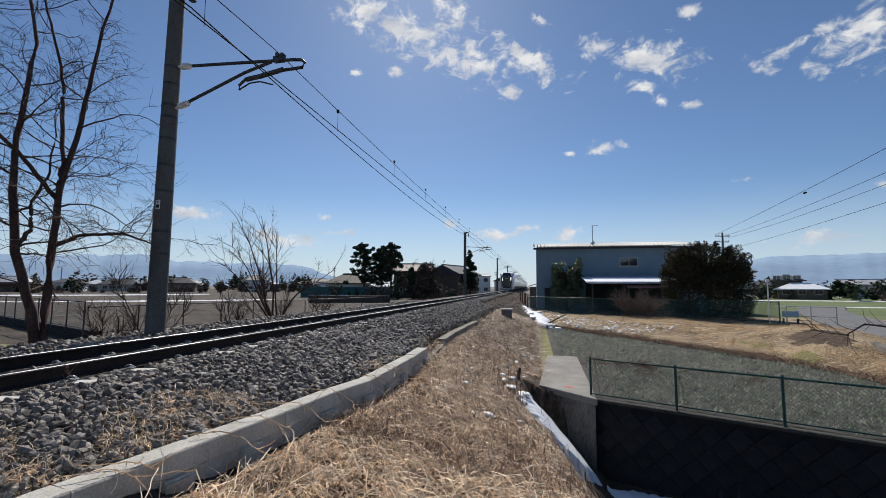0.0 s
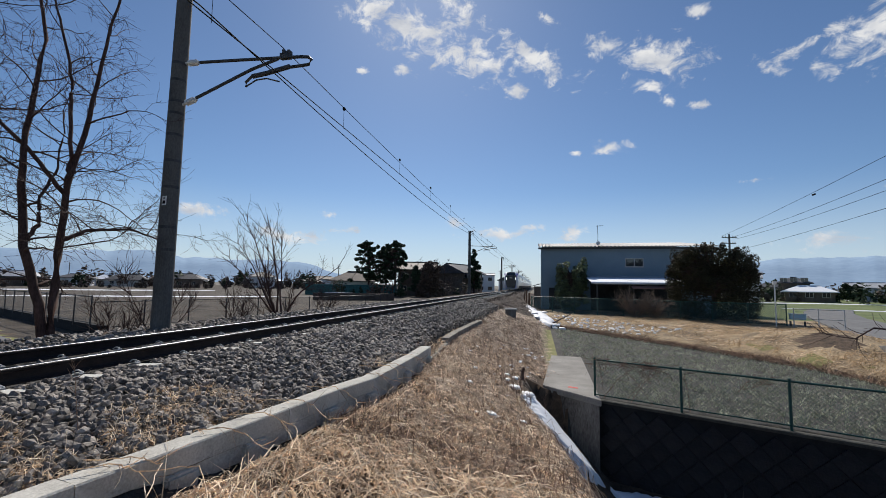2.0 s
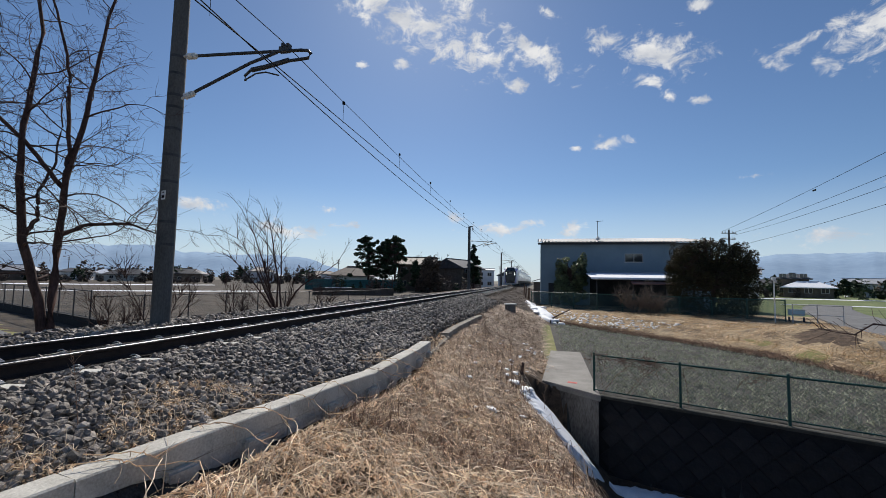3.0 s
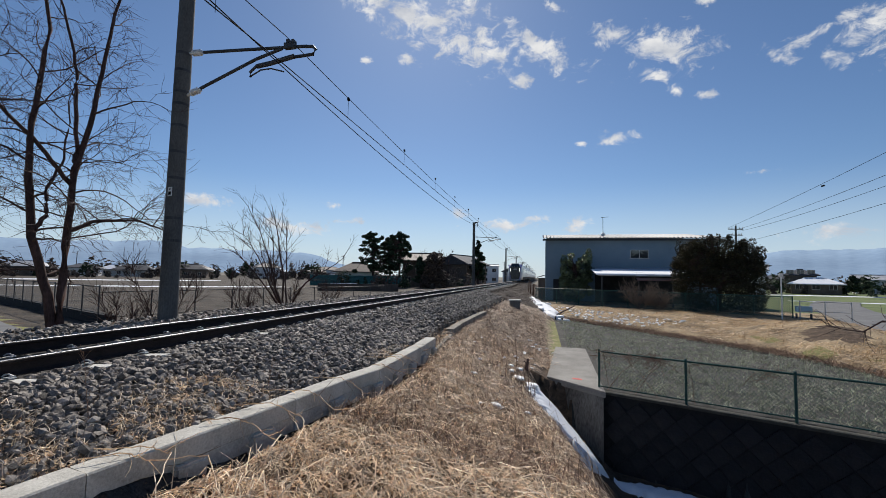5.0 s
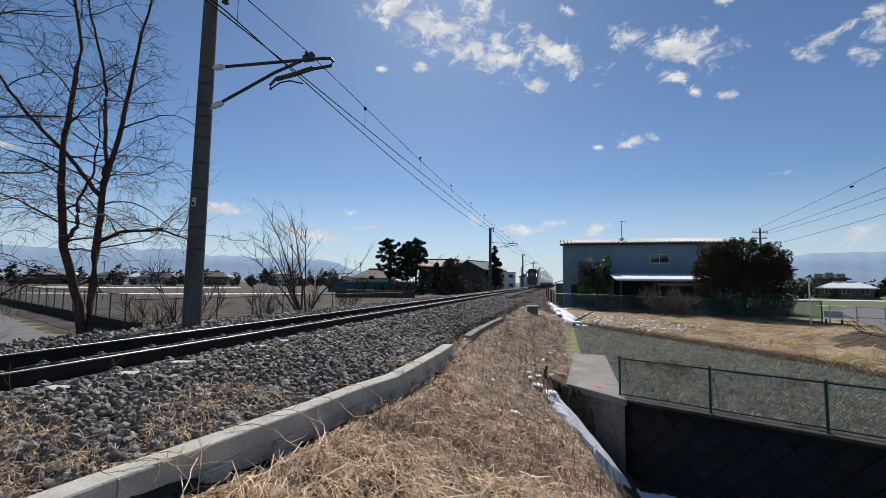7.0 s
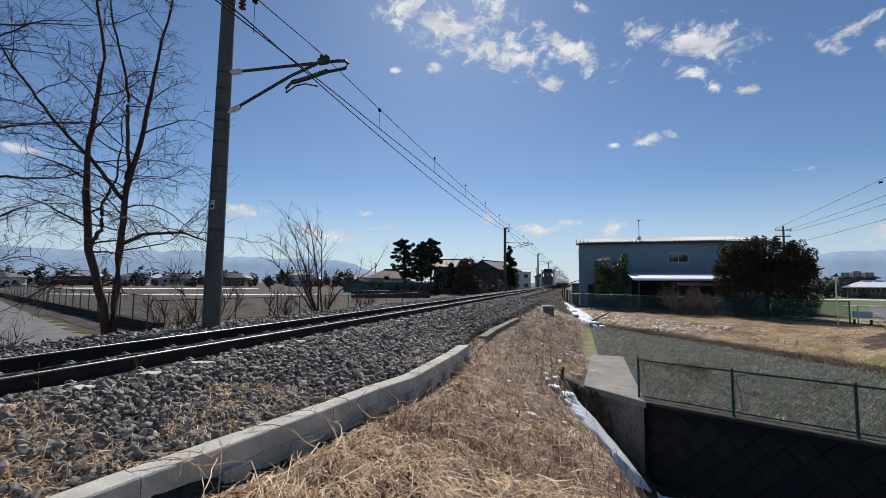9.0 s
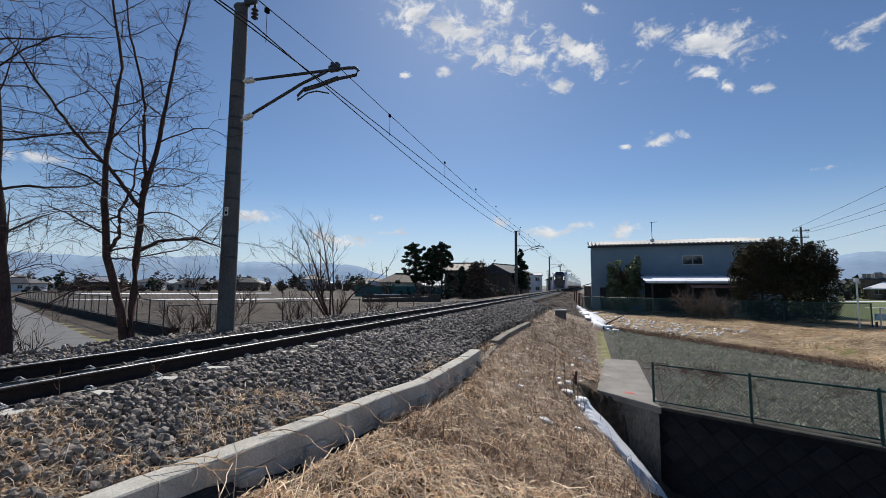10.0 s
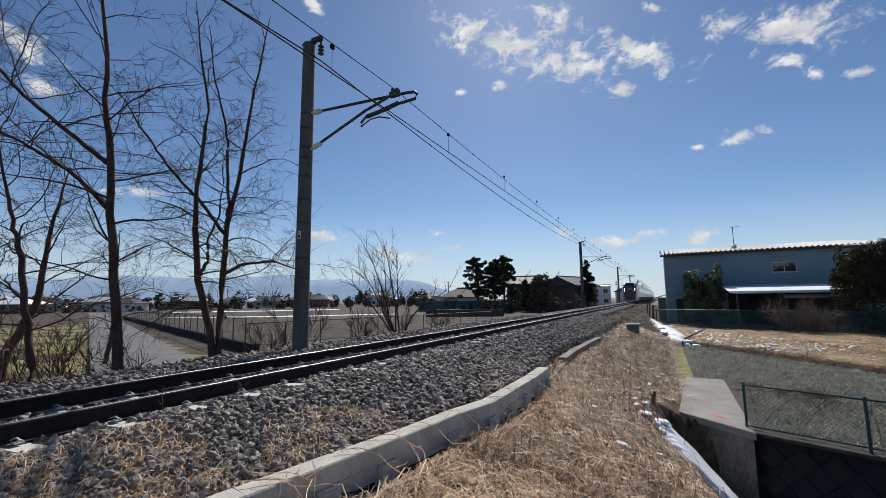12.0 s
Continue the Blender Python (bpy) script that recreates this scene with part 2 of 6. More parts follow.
# ---- builders ----
class Raw:
    """Collects points and faces of one mesh."""

    def __init__(self):
        self.v, self.f, self.m = [], [], []

    def face(self, idx, slot=0):
        self.f.append(idx)
        self.m.append(slot)

    def box(self, a, b, turn=None, slot=0):
        o = len(self.v)
        for x in (a[0], b[0]):
            for y in (a[1], b[1]):
                for z in (a[2], b[2]):
                    p = Vector((x, y, z))
                    self.v.append(tuple(turn @ p if turn else p))
        for q in ((0, 1, 3, 2), (4, 6, 7, 5), (0, 4, 5, 1), (2, 3, 7, 6), (0, 2, 6, 4), (1, 5, 7, 3)):
            self.face([o + i for i in q], slot)
        return self

    def tube(self, pts, radii, n=8, slot=0, caps=True):
        pts = [Vector(p) for p in pts]
        o = len(self.v)
        for i, p in enumerate(pts):
            d = (pts[min(i + 1, len(pts) - 1)] - pts[max(i - 1, 0)]).normalized()
            s = d.cross(Vector((0, 0, 1)))
            if s.length < 1e-3:
                s = Vector((1, 0, 0))
            s.normalize()
            t = s.cross(d)
            r = radii[i] if isinstance(radii, (list, tuple)) else radii
            for k in range(n):
                a = 2 * math.pi * k / n
                self.v.append(tuple(p + (s * math.cos(a) + t * math.sin(a)) * r))
        for i in range(len(pts) - 1):
            for k in range(n):
                k2 = (k + 1) % n
                self.face([o + i * n + k, o + i * n + k2, o + (i + 1) * n + k2, o + (i + 1) * n + k], slot)
        if caps:
            self.face([o + k for k in range(n)][::-1], slot)
            self.face([o + (len(pts) - 1) * n + k for k in range(n)], slot)
        return self

    def prism(self, outline, y0, y1, slot=0):
        """Outline in x, z swept along y."""
        o, n = len(self.v), len(outline)
        for y in (y0, y1):
            self.v += [(x, y, z) for x, z in outline]
        for k in range(n):
            k2 = (k + 1) % n
            self.face([o + k, o + k2, o + n + k2, o + n + k], slot)
        self.face([o + k for k in range(n)][::-1], slot)
        self.face([o + n + k for k in range(n)], slot)
        return self

    def data(self, name, *mats, smooth=False):
        me = bpy.data.meshes.new(name)
        me.from_pydata(self.v, [], self.f)
        for m in mats:
            me.materials.append(m)
        if len(mats) > 1:
            me.polygons.foreach_set("material_index", self.m)
        if smooth:
            me.polygons.foreach_set("use_smooth", [True] * len(self.f))
        me.update()
        bm = bmesh.new()
        bm.from_mesh(me)
        if len(bm.faces) < 4000:
            bmesh.ops.recalc_face_normals(bm, faces=bm.faces)
            bm.to_mesh(me)
        bm.free()
        return me


def bevelled(me, width, seg=2):
    bm = bmesh.new()
    bm.from_mesh(me)
    bmesh.ops.remove_doubles(bm, verts=bm.verts, dist=1e-5)
    bmesh.ops.bevel(bm, geom=list(bm.edges), offset=width, segments=seg, affect="EDGES", clamp_overlap=True)
    bm.to_mesh(me)
    bm.free()
    return me


def part(name, raw, material, parent, label="", smooth=False, bevel=0.0):
    me = raw if isinstance(raw, bpy.types.Mesh) else raw.data(name, material, smooth=smooth)
    if bevel:
        bevelled(me, bevel)
    ob = new(name, me)
    ob.parent = parent
    return tagged(ob, label)


def thing(name, m, label, category, group="", kind=""):
    ob = new(name)
    ob.empty_display_size = 0.2
    ob.matrix_basis = m
    return tagged(ob, label, category, group, kind)


def solo(name, raw, materials, label, category, group="", kind="", smooth=False, m=None, bevel=0.0):
    mats = materials if isinstance(materials, (list, tuple)) else [materials]
    me = raw.data(name, *mats, smooth=smooth)
    if bevel:
        bevelled(me, bevel)
    ob = new(name, me)
    if m is not None:
        ob.matrix_basis = m
    return tagged(ob, label, category, group, kind)


def clamp(v, a=0.0, b=1.0):
    return max(a, min(b, v))


def smooth01(v):
    v = clamp(v)
    return v * v * (3 - 2 * v)


def lerp_table(x, table):
    if x <= table[0][0]:
        return table[0][1]
    for (a, u), (b, w) in zip(table, table[1:]):
        if x <= b:
            return u + (w - u) * (x - a) / (b - a)
    return table[-1][1]


# ---- the lie of the land ----
TRACK_X, RAIL_Z = -5.43, 0.75
WALL_A, WALL_DIR = Vector((1.35, 10.55)), Vector((0.919, -0.394))
LOW, MID, BED = -1.0, -0.6, -2.7
FIELD_EDGE = ((0.6, 29.0), (3.5, 24.6), (6.2, 20.8), (8.6, 17.0), (9.6, 13.0), (11.0, 8.0), (12.0, 2.0), (14.0, -40.0))


def beyond_wall(x, y):
    """Metres past the canal wall's face, away from the camera."""
    return (x - WALL_A.x) * -WALL_DIR.y + (y - WALL_A.y) * WALL_DIR.x


def past_field(x, y):
    """Metres past the low field's far edge."""
    if x < 0.6:
        return (y - 29.0) * 0.8
    return (y - lerp_table(x, FIELD_EDGE)) * 0.7


BEAM_LINE = ((-6.0, -4.1), (0.0, -3.3), (2.3, -2.95), (3.3, -2.72), (4.2, -2.6), (5.1, -2.48), (5.85, -2.30), (8.2, -2.27), (10.0, -2.35), (12.0, -2.5), (14.0, -2.55), (18.6, -2.4), (30, -2.4))


def land(x, y):
    n = noise.noise((x * 0.9, y * 0.9, 0)) * 0.05 + noise.noise((x * 3.1, y * 3.1, 5)) * 0.025
    x -= (lerp_table(y, BEAM_LINE) + 2.32) * smooth01((x + 5.0) / 2.2) * smooth01((1.5 - x) / 3.0)
    if x <= -2.35:
        z = lerp_table(x, ((-11.2, MID), (-8.9, 0.5), (-6.6, 0.56), (-4.2, 0.56), (-3.7, 0.49), (-2.62, 0.22), (-2.56, 0.06), (-2.35, -0.14)))
        return z + n * (0.25 if x > -9 else 1.0)
    k = 0.04 + 0.37 * smooth01(y / 10.0) - 0.1 * smooth01((y - 18) / 12)
    z = 0.06 - k * (x + 2.35) - 0.20 * max(0.0, 1 - (x + 2.35) / 0.36)
    floor_z = LOW + 0.2 * smooth01(past_field(x, y) / 1.1) + (MID - LOW - 0.2) * smooth01(past_field(x, y) / 5.0) if x > -1.0 else -5
    b = beyond_wall(x, y)
    slab = y - (11.35 - (x - 0.29) * 0.95)
    if b < 0.12 and (x > 1.3 or slab < 0.1):
        edge = lerp_table(y, ((0, 0.65), (5, 0.5), (7.5, 0.15), (9.0, -0.45), (12, -0.5)))
        z -= 1.25 * max(0.0, x - edge)
        z = max(z, BED, -1.25 - 0.95 * x if y > 9.0 and x > -0.9 else -9)
        return z + n * 0.8
    mound = 0.6 * math.exp(-((x - 11.3) ** 2 / 4.0 + (y - 20.3) ** 2 / 9.0)) if past_field(x, y) > 0 else 0.0
    return max(z, floor_z) + mound + n * (0.9 if z > floor_z + 0.02 else 0.35)


# ---- ground ----
def steps(*spans):
    out = []
    for a, b, d in spans:
        n = max(1, round((b - a) / d))
        out += [a + (b - a) * i / n for i in range(n)]
    return out + [spans[-1][1]]


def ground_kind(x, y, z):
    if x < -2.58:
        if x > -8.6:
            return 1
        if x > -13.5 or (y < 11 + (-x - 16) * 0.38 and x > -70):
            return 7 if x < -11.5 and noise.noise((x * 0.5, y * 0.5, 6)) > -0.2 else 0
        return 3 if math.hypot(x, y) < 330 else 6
    if y > 400 or abs(x) > 250:
        return 6
    if z < LOW + 0.09 and beyond_wall(x, y) > 0 and past_field(x, y) < 0.3 and x > 0.7:
        return 2
    if x > 14.5 and y > 37 - (x - 14.5) * 0.2:
        return 4
    if 0.2 < past_field(x, y) < 2.2 and x > 8.3 and y < 22 and noise.noise((x * 0.8, y * 0.8, 3)) > 0.12:
        return 7
    if math.hypot((x - 10.4) / 1.0, (y - 18.6) / 1.1) < 1 + 0.6 * noise.noise((x * 1.5, y * 1.5, 8)):
        return 0
    if past_field(x, y) > 0.2 and x > 0.4 and y < 300:
        return 5
    if 0.1 < x < 1.3 and 15 < y < 26 and z < -0.75:
        return 7
    return 0 if y < 120 else 6


def build_ground():
    xs = steps((-3500, -300, 800), (-300, -60, 20), (-60, -14, 2), (-14, -8, 0.4), (-8, -2.7, 0.5), (-2.7, 3.2, 0.11), (3.2, 14, 0.26), (14, 18, 0.5), (18, 60, 3), (60, 300, 20), (300, 3500, 800))
    ys = steps((-300, -20, 40), (-20, -1, 2), (-1, 14, 0.13), (14, 32, 0.24), (32, 34, 0.5), (34, 70, 2), (70, 400, 15), (400, 4200, 760))
    v = [(x, y, land(x, y)) for y in ys for x in xs]
    n, f, mi = len(xs), [], []
    for j in range(len(ys) - 1):
        for i in range(n - 1):
            q = (j * n + i, j * n + i + 1, (j + 1) * n + i + 1, (j + 1) * n + i)
            f.append(q)
            cx, cy = (v[q[0]][0] + v[q[2]][0]) / 2, (v[q[0]][1] + v[q[2]][1]) / 2
            mi.append(ground_kind(cx, cy, (v[q[0]][2] + v[q[2]][2]) / 2))
    me = bpy.data.meshes.new("ground")
    me.from_pydata(v, [], f)
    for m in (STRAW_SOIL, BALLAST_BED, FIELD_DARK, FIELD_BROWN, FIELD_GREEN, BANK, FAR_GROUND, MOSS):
        me.materials.append(m)
    me.polygons.foreach_set("material_index", mi)
    me.polygons.foreach_set("use_smooth", [True] * len(f))
    tagged(new("ground", me), "embankment, dry grass, bare fields and canal bed under the railway", "ground", kind="structure")


build_ground()


def ribbon(name, centre, width, lift, material, label, kind="structure", category="road"):
    r = Raw()
    c = [Vector(p) for p in centre]
    for i, p in enumerate(c):
        d = (c[min(i + 1, len(c) - 1)] - c[max(i - 1, 0)]).normalized()
        s = Vector((d.y, -d.x)) * width / 2
        for q in (p - s, p + s):
            r.v.append((q.x, q.y, land(q.x, q.y) + lift))
        for q in (p - s, p + s):
            r.v.append((q.x, q.y, land(q.x, q.y) - 0.2))
        if i:
            o = (i - 1) * 4
            r.face([o, o + 1, o + 5, o + 4])
            r.face([o, o + 4, o + 6, o + 2])
            r.face([o + 1, o + 3, o + 7, o + 5])
    solo(name, r, material, label, category, kind=kind)


def line2(a, b, n):
    return [(a[0] + (b[0] - a[0]) * i / n, a[1] + (b[1] - a[1]) * i / n) for i in range(n + 1)]


ribbon("road", line2((-13, 7.4), (-130, 57), 60), 3.2, 0.1, ROAD, "pale worn asphalt lane beside the fenced field")
ribbon("road", ((11.6, 10), (13, 15), (15, 20), (17, 25.5), (19.3, 31), (23, 40), (27, 48), (33, 58)), 3.6, 0.1, ROAD, "pale worn asphalt road past the dry bank")


# ---- mountains ----
def ridge(a0, a1, base, vary, seed, r=4300):
    raw, n = Raw(), 160
    for i in range(n + 1):
        a = radians(a0 + (a1 - a0) * i / n)
        fade = smooth01(min(i, n - i) / 30)
        h = math.tan(radians(base)) * r * (0.25 + 0.75 * fade) + r * math.tan(radians(vary)) * (noise.noise((i * 0.045, seed, 0)) + 0.5 * noise.noise((i * 0.13, seed, 3)) + 0.2 * noise.noise((i * 0.4, seed, 8)))
        for rr, z in ((r - 1500, -3), (r - 500, h * 0.55 + 30 * noise.noise((i * 0.06, seed, 20))), (r, h), (r + 300, -3)):
            raw.v.append((rr * math.sin(a), rr * math.cos(a), z))
        if i:
            o = (i - 1) * 4
            for k in range(3):
                raw.face([o + k, o + k + 1, o + k + 5, o + k + 4])
    solo("mountain_ridge", raw, MOUNTAIN, "mountain range on the horizon with haze painted in as pale blue", "mountain", kind="structure", smooth=True)


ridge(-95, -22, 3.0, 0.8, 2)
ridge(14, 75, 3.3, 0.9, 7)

# ---- track ----
RAIL = ((-0.0635, 0), (0.0635, 0), (0.0635, 0.011), (0.018, 0.028), (0.0085, 0.045), (0.0085, 0.108), (0.033, 0.122), (0.0335, 0.143), (0.024, 0.152), (-0.024, 0.152), (-0.0335, 0.143), (-0.033, 0.122), (-0.0085, 0.108), (-0.0085, 0.045), (-0.018, 0.028), (-0.0635, 0.011))
RAIL_X = (TRACK_X - 0.566, TRACK_X + 0.566)
for rx in RAIL_X:
    t = thing("rail", pose(rx, 0, RAIL_Z - 0.153), "rusty steel running rail with a polished head", "rail", "rails of the track")
    part("rail_web", Raw().prism(RAIL, -30, 400), RAIL_RUST, t)
    part("running_surface", Raw().prism(((-0.022, 0.150), (0.022, 0.150), (0.016, 0.1545), (-0.016, 0.1545)), -30, 400), RAIL_TOP, t, "polished bright rail head")


def sleeper_mesh():
    r = Raw()
    w = ((-1.0, 0.14), (-0.35, 0.10), (0.35, 0.10), (1.0, 0.14))
    for x, h in w:
        o = len(r.v)
        r.v += [(x, -0.13, -0.2), (x, 0.13, -0.2), (x, 0.10, h - 0.14), (x, -0.10, h - 0.14)]
        if o:
            for k in range(4):
                r.face([o - 4 + k, o - 4 + (k + 1) % 4, o + (k + 1) % 4, o + k])
    r.face([0, 1, 2, 3])
    r.face([15, 14, 13, 12])
    return r


def clip_mesh():
    r = Raw()
    r.tube([(-0.03, -0.05, 0.01), (0.0, -0.02, 0.05), (0.05, 0.0, 0.055), (0.09, 0.02, 0.03), (0.11, 0.05, 0.012)], 0.012, 6)
    r.tube([(0.10, 0.0, 0.0), (0.10, 0.0, 0.05)], 0.014, 6)
    r.box((-0.02, -0.05, -0.002), (0.14, 0.05, 0.012))
    return r


sleeper = thing("sleeper", pose(TRACK_X, 0.0, RAIL_Z - 0.155), "pale concrete sleeper half buried in ballast", "sleeper", "sleepers of the track")
part("sleeper_body", sleeper_mesh(), SLEEPER, sleeper, bevel=0.012)
clip = clip_mesh().data("rail_clip", CLIP_STEEL)
for rx in (-0.566, 0.566):
    for s in (-1, 1):
        c = part("rail_clip", clip, CLIP_STEEL, sleeper, "bent steel rail clip")
        c.matrix_basis = pose(rx + s * 0.06, 0, 0.004, 0, 0, 0 if s > 0 else 180) @ Matrix.Scale(0.62, 4)
SLEEPER_YS = [-1.9 + 0.69 * i for i in range(100)]
for y in SLEEPER_YS[1:]:
    copy_thing(sleeper, pose(TRACK_X + random.uniform(-0.01, 0.01), y + random.uniform(-0.02, 0.02), RAIL_Z - 0.155, 0, 0, random.uniform(-0.5, 0.5)))
sleeper.matrix_basis = pose(TRACK_X, SLEEPER_YS[0], RAIL_Z - 0.155)

# ---- concrete edging beam ----
BEAM = ((-4.1, -6.0), (-3.7, -3.0), (-3.3, 0.0), (-2.95, 2.3), (-2.6, 4.2), (-2.48, 5.1), (-2.30, 5.85), (-2.27, 8.2), (-2.30, 9.15), (-2.5, 12.0), (-2.55, 14.0), (-2.5, 16.3), (-2.4, 18.6))
BEAM_END = ((-0.23, -0.34), (-0.014, -0.34), (-0.014, -0.185), (0.0, -0.175), (0.0, -0.012), (-0.012, 0.0), (-0.218, 0.0), (-0.23, -0.012))
for a, b in zip(BEAM, BEAM[1:]):
    d = Vector(b) - Vector(a)
    L, turn = d.length, math.degrees(math.atan2(-d.x, d.y))
    far = a[1] > 9
    top = 0.25 if not far else (-0.03 if a[1] < 11 else 0.09)
    beam = solo("edging_beam", Raw().prism(BEAM_END, 0.004, L - 0.004), CONCRETE_SOILED if far else CONCRETE_EDGE, "weathered grey concrete edging beam holding the ballast", "kerb", "edging beams along the ballast",
                m=pose(a[0], a[1], top + random.uniform(-0.006, 0.006), 0, random.uniform(-1, 1), turn))
    for k in range(1, int(L / 0.75) + 1):
        part("footing_block", Raw().box((-0.2, k * 0.75 - 0.16, -0.62), (0.055, k * 0.75 + 0.12, -0.19)), CONCRETE_EDGE, beam, "rough concrete footing block", bevel=0.02)


# ---- canal slab, wall, fence ----
def poly_prism(corners, z0, z1):
    r, n = Raw(), len(corners)
    r.v = [(x, y, z0) for x, y in corners] + [(x, y, z1) for x, y in corners]
    for k in range(n):
        r.face([k, (k + 1) % n, n + (k + 1) % n, n + k])
    r.face(list(range(n))[::-1])
    r.face(list(range(n, 2 * n)))
    return r


slab = thing("abutment", pose(0, 0, 0), "stained concrete abutment block at the canal's edge", "abutment")
# Block's dark tone holds its stains and also the shade on its front.
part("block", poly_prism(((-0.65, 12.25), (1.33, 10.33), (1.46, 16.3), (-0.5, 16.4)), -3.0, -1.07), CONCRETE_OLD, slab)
part("coping", poly_prism(((0.1, 11.44), (1.37, 10.27), (1.50, 16.32), (0.45, 16.42)), -1.07, -0.93), mat("worn grey coping", (0.17, 0.16, 0.145), (0.33, 0.315, 0.285), 1.5, 40, 0.9, 0.4), slab, "flat pale concrete coping", bevel=0.015)
part("paint_mark", poly_prism(((0.72, 11.35), (0.95, 11.28), (0.97, 11.42), (0.74, 11.5)), -0.93, -0.927), mat("red paint mark", (0.45, 0.06, 0.05), (0.6, 0.2, 0.17), 12, 60, 0.8, 0), slab, "faded red paint mark")

WALL_LEN = 34.0


def wall_point(s, out=0.0):
    p = WALL_A + WALL_DIR * s
    return p.x + WALL_DIR.y * out, p.y - WALL_DIR.x * out


WALL_TURN = math.degrees(math.atan2(WALL_DIR.y, WALL_DIR.x))
WALL_M = pose(WALL_A.x, WALL_A.y, 0, 0, 0, WALL_TURN)
canal_wall = thing("canal_wall", WALL_M, "dark shaded stone retaining wall of the canal", "retaining wall", kind="structure")
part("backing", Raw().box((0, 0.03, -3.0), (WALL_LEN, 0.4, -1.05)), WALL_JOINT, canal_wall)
part("coping", Raw().box((0.0, -0.02, -1.05), (WALL_LEN, 0.16, -0.99)), mat("dark wall coping", (0.035, 0.034, 0.028), (0.10, 0.096, 0.08), 3, 40, 0.92, 0.4), canal_wall, "weathered concrete coping", bevel=0.012)


def mesh_panel(length, h, step, w):
    """Diamond wire netting, one panel."""
    r = Raw()
    n = int((length + h) / step)
    for i in range(n + 1):
        for flip in (0, 1):
            x0, x1 = i * step - h, i * step
            z0, z1 = 0.0, h
            if x0 < 0:
                z0, x0 = -x0, 0.0
            if x1 > length:
                z1, x1 = h - (x1 - length), length
            if x1 - x0 < 0.01:
                continue
            a, b = ((x0, z0), (x1, z1)) if not flip else ((length - x0, z0), (length - x1, z1))
            o = len(r.v)
            k = w * 0.707
            s = -1 if flip else 1
            r.v += [(a[0] - k * s, 0, a[1] + k), (a[0] + k * s, 0, a[1] - k), (b[0] + k * s, 0, b[1] - k), (b[0] - k * s, 0, b[1] + k)]
            r.v += [(a[0], -w, a[1]), (b[0], -w, b[1])]
            r.face([o, o + 1, o + 2, o + 3])
            r.face([o + 1, o + 4, o + 5, o + 2])
            r.face([o + 4, o, o + 3, o + 5])
    return r


def net_fence(m, panels, span, h, step, wire, paint, label, post_r=0.022, name="net_fence", rails=True, net=None):
    f = thing(name, m, label, "fence")
    post = Raw().tube([(0, 0, -0.15), (0, 0, h + 0.04)], post_r, 10).tube([(0, 0, h + 0.04), (0, 0, h + 0.055)], [post_r * 1.2, post_r * 0.7], 10).data("post", paint, smooth=False)
    rail = Raw().tube([(0, 0, 0), (span, 0, 0)], post_r * 0.8, 8).data("top_rail", paint)
    low = Raw().tube([(0, 0, 0), (span, 0, 0)], post_r * 0.55, 6).data("bottom_rail", paint)
    netm = mesh_panel(span, h - 0.04, step, wire).data("netting", net or paint)
    for i in range(panels + 1):
        part("post", post, paint, f).location = (i * span, 0, 0)
        if i < panels:
            part("top_rail", rail, paint, f).location = (i * span, 0, h)
            part("bottom_rail", low, paint, f).location = (i * span, 0, 0.06)
            part("netting", netm, paint, f, "thin wire netting").location = (i * span, 0, 0.03)
    return f


fx, fy = wall_point(-0.12, -0.12)
net_fence(pose(fx, fy, -0.96, 0, 0, WALL_TURN), 18, 1.78, 0.86, 0.075, 0.0022, FENCE_GREEN, "green net fence with tangled dry vines along the canal wall", 0.026, net=mat("green fence wire", (0.05, 0.10, 0.08), (0.12, 0.19, 0.15), 5, 50, 0.5, 0))
# fence round the yard of the workshop
net_fence(pose(-0.6, 38.6, land(0, 38), 0, 0, -27.2), 9, 1.95, 1.3, 0.13, 0.009, FENCE_GREEN, "dark teal net fence round the workshop yard", 0.035, net=FENCE_TEAL)
# field fences beyond the track
solo("ditch_wall", Raw().box((-1, -0.3, -0.4), (60, 0.0, 0.42)), WALL_JOINT, "dark low ditch wall between the lane and the field", "retaining wall", kind="structure", m=pose(-17.5, 13.6, MID, 0, 0, 158.5))
net_fence(pose(-17.5, 13.6, MID + 0.42, 0, 0, 158.5), 24, 2.0, 1.1, 0.14, 0.004, STEEL_DARK, "grey green net fence along the lane", 0.028)
net_fence(pose(-17.5, 13.6, MID + 0.2, 0, 0, 76), 10, 2.0, 1.1, 0.14, 0.004, STEEL_DARK, "grey green net fence beside the bare field", 0.028)


# ---- overhead line ----
def ring(r, x, z, rad, h=0.05):
    r.tube([(x, 0, z), (x, 0, z + h)], rad, 18)


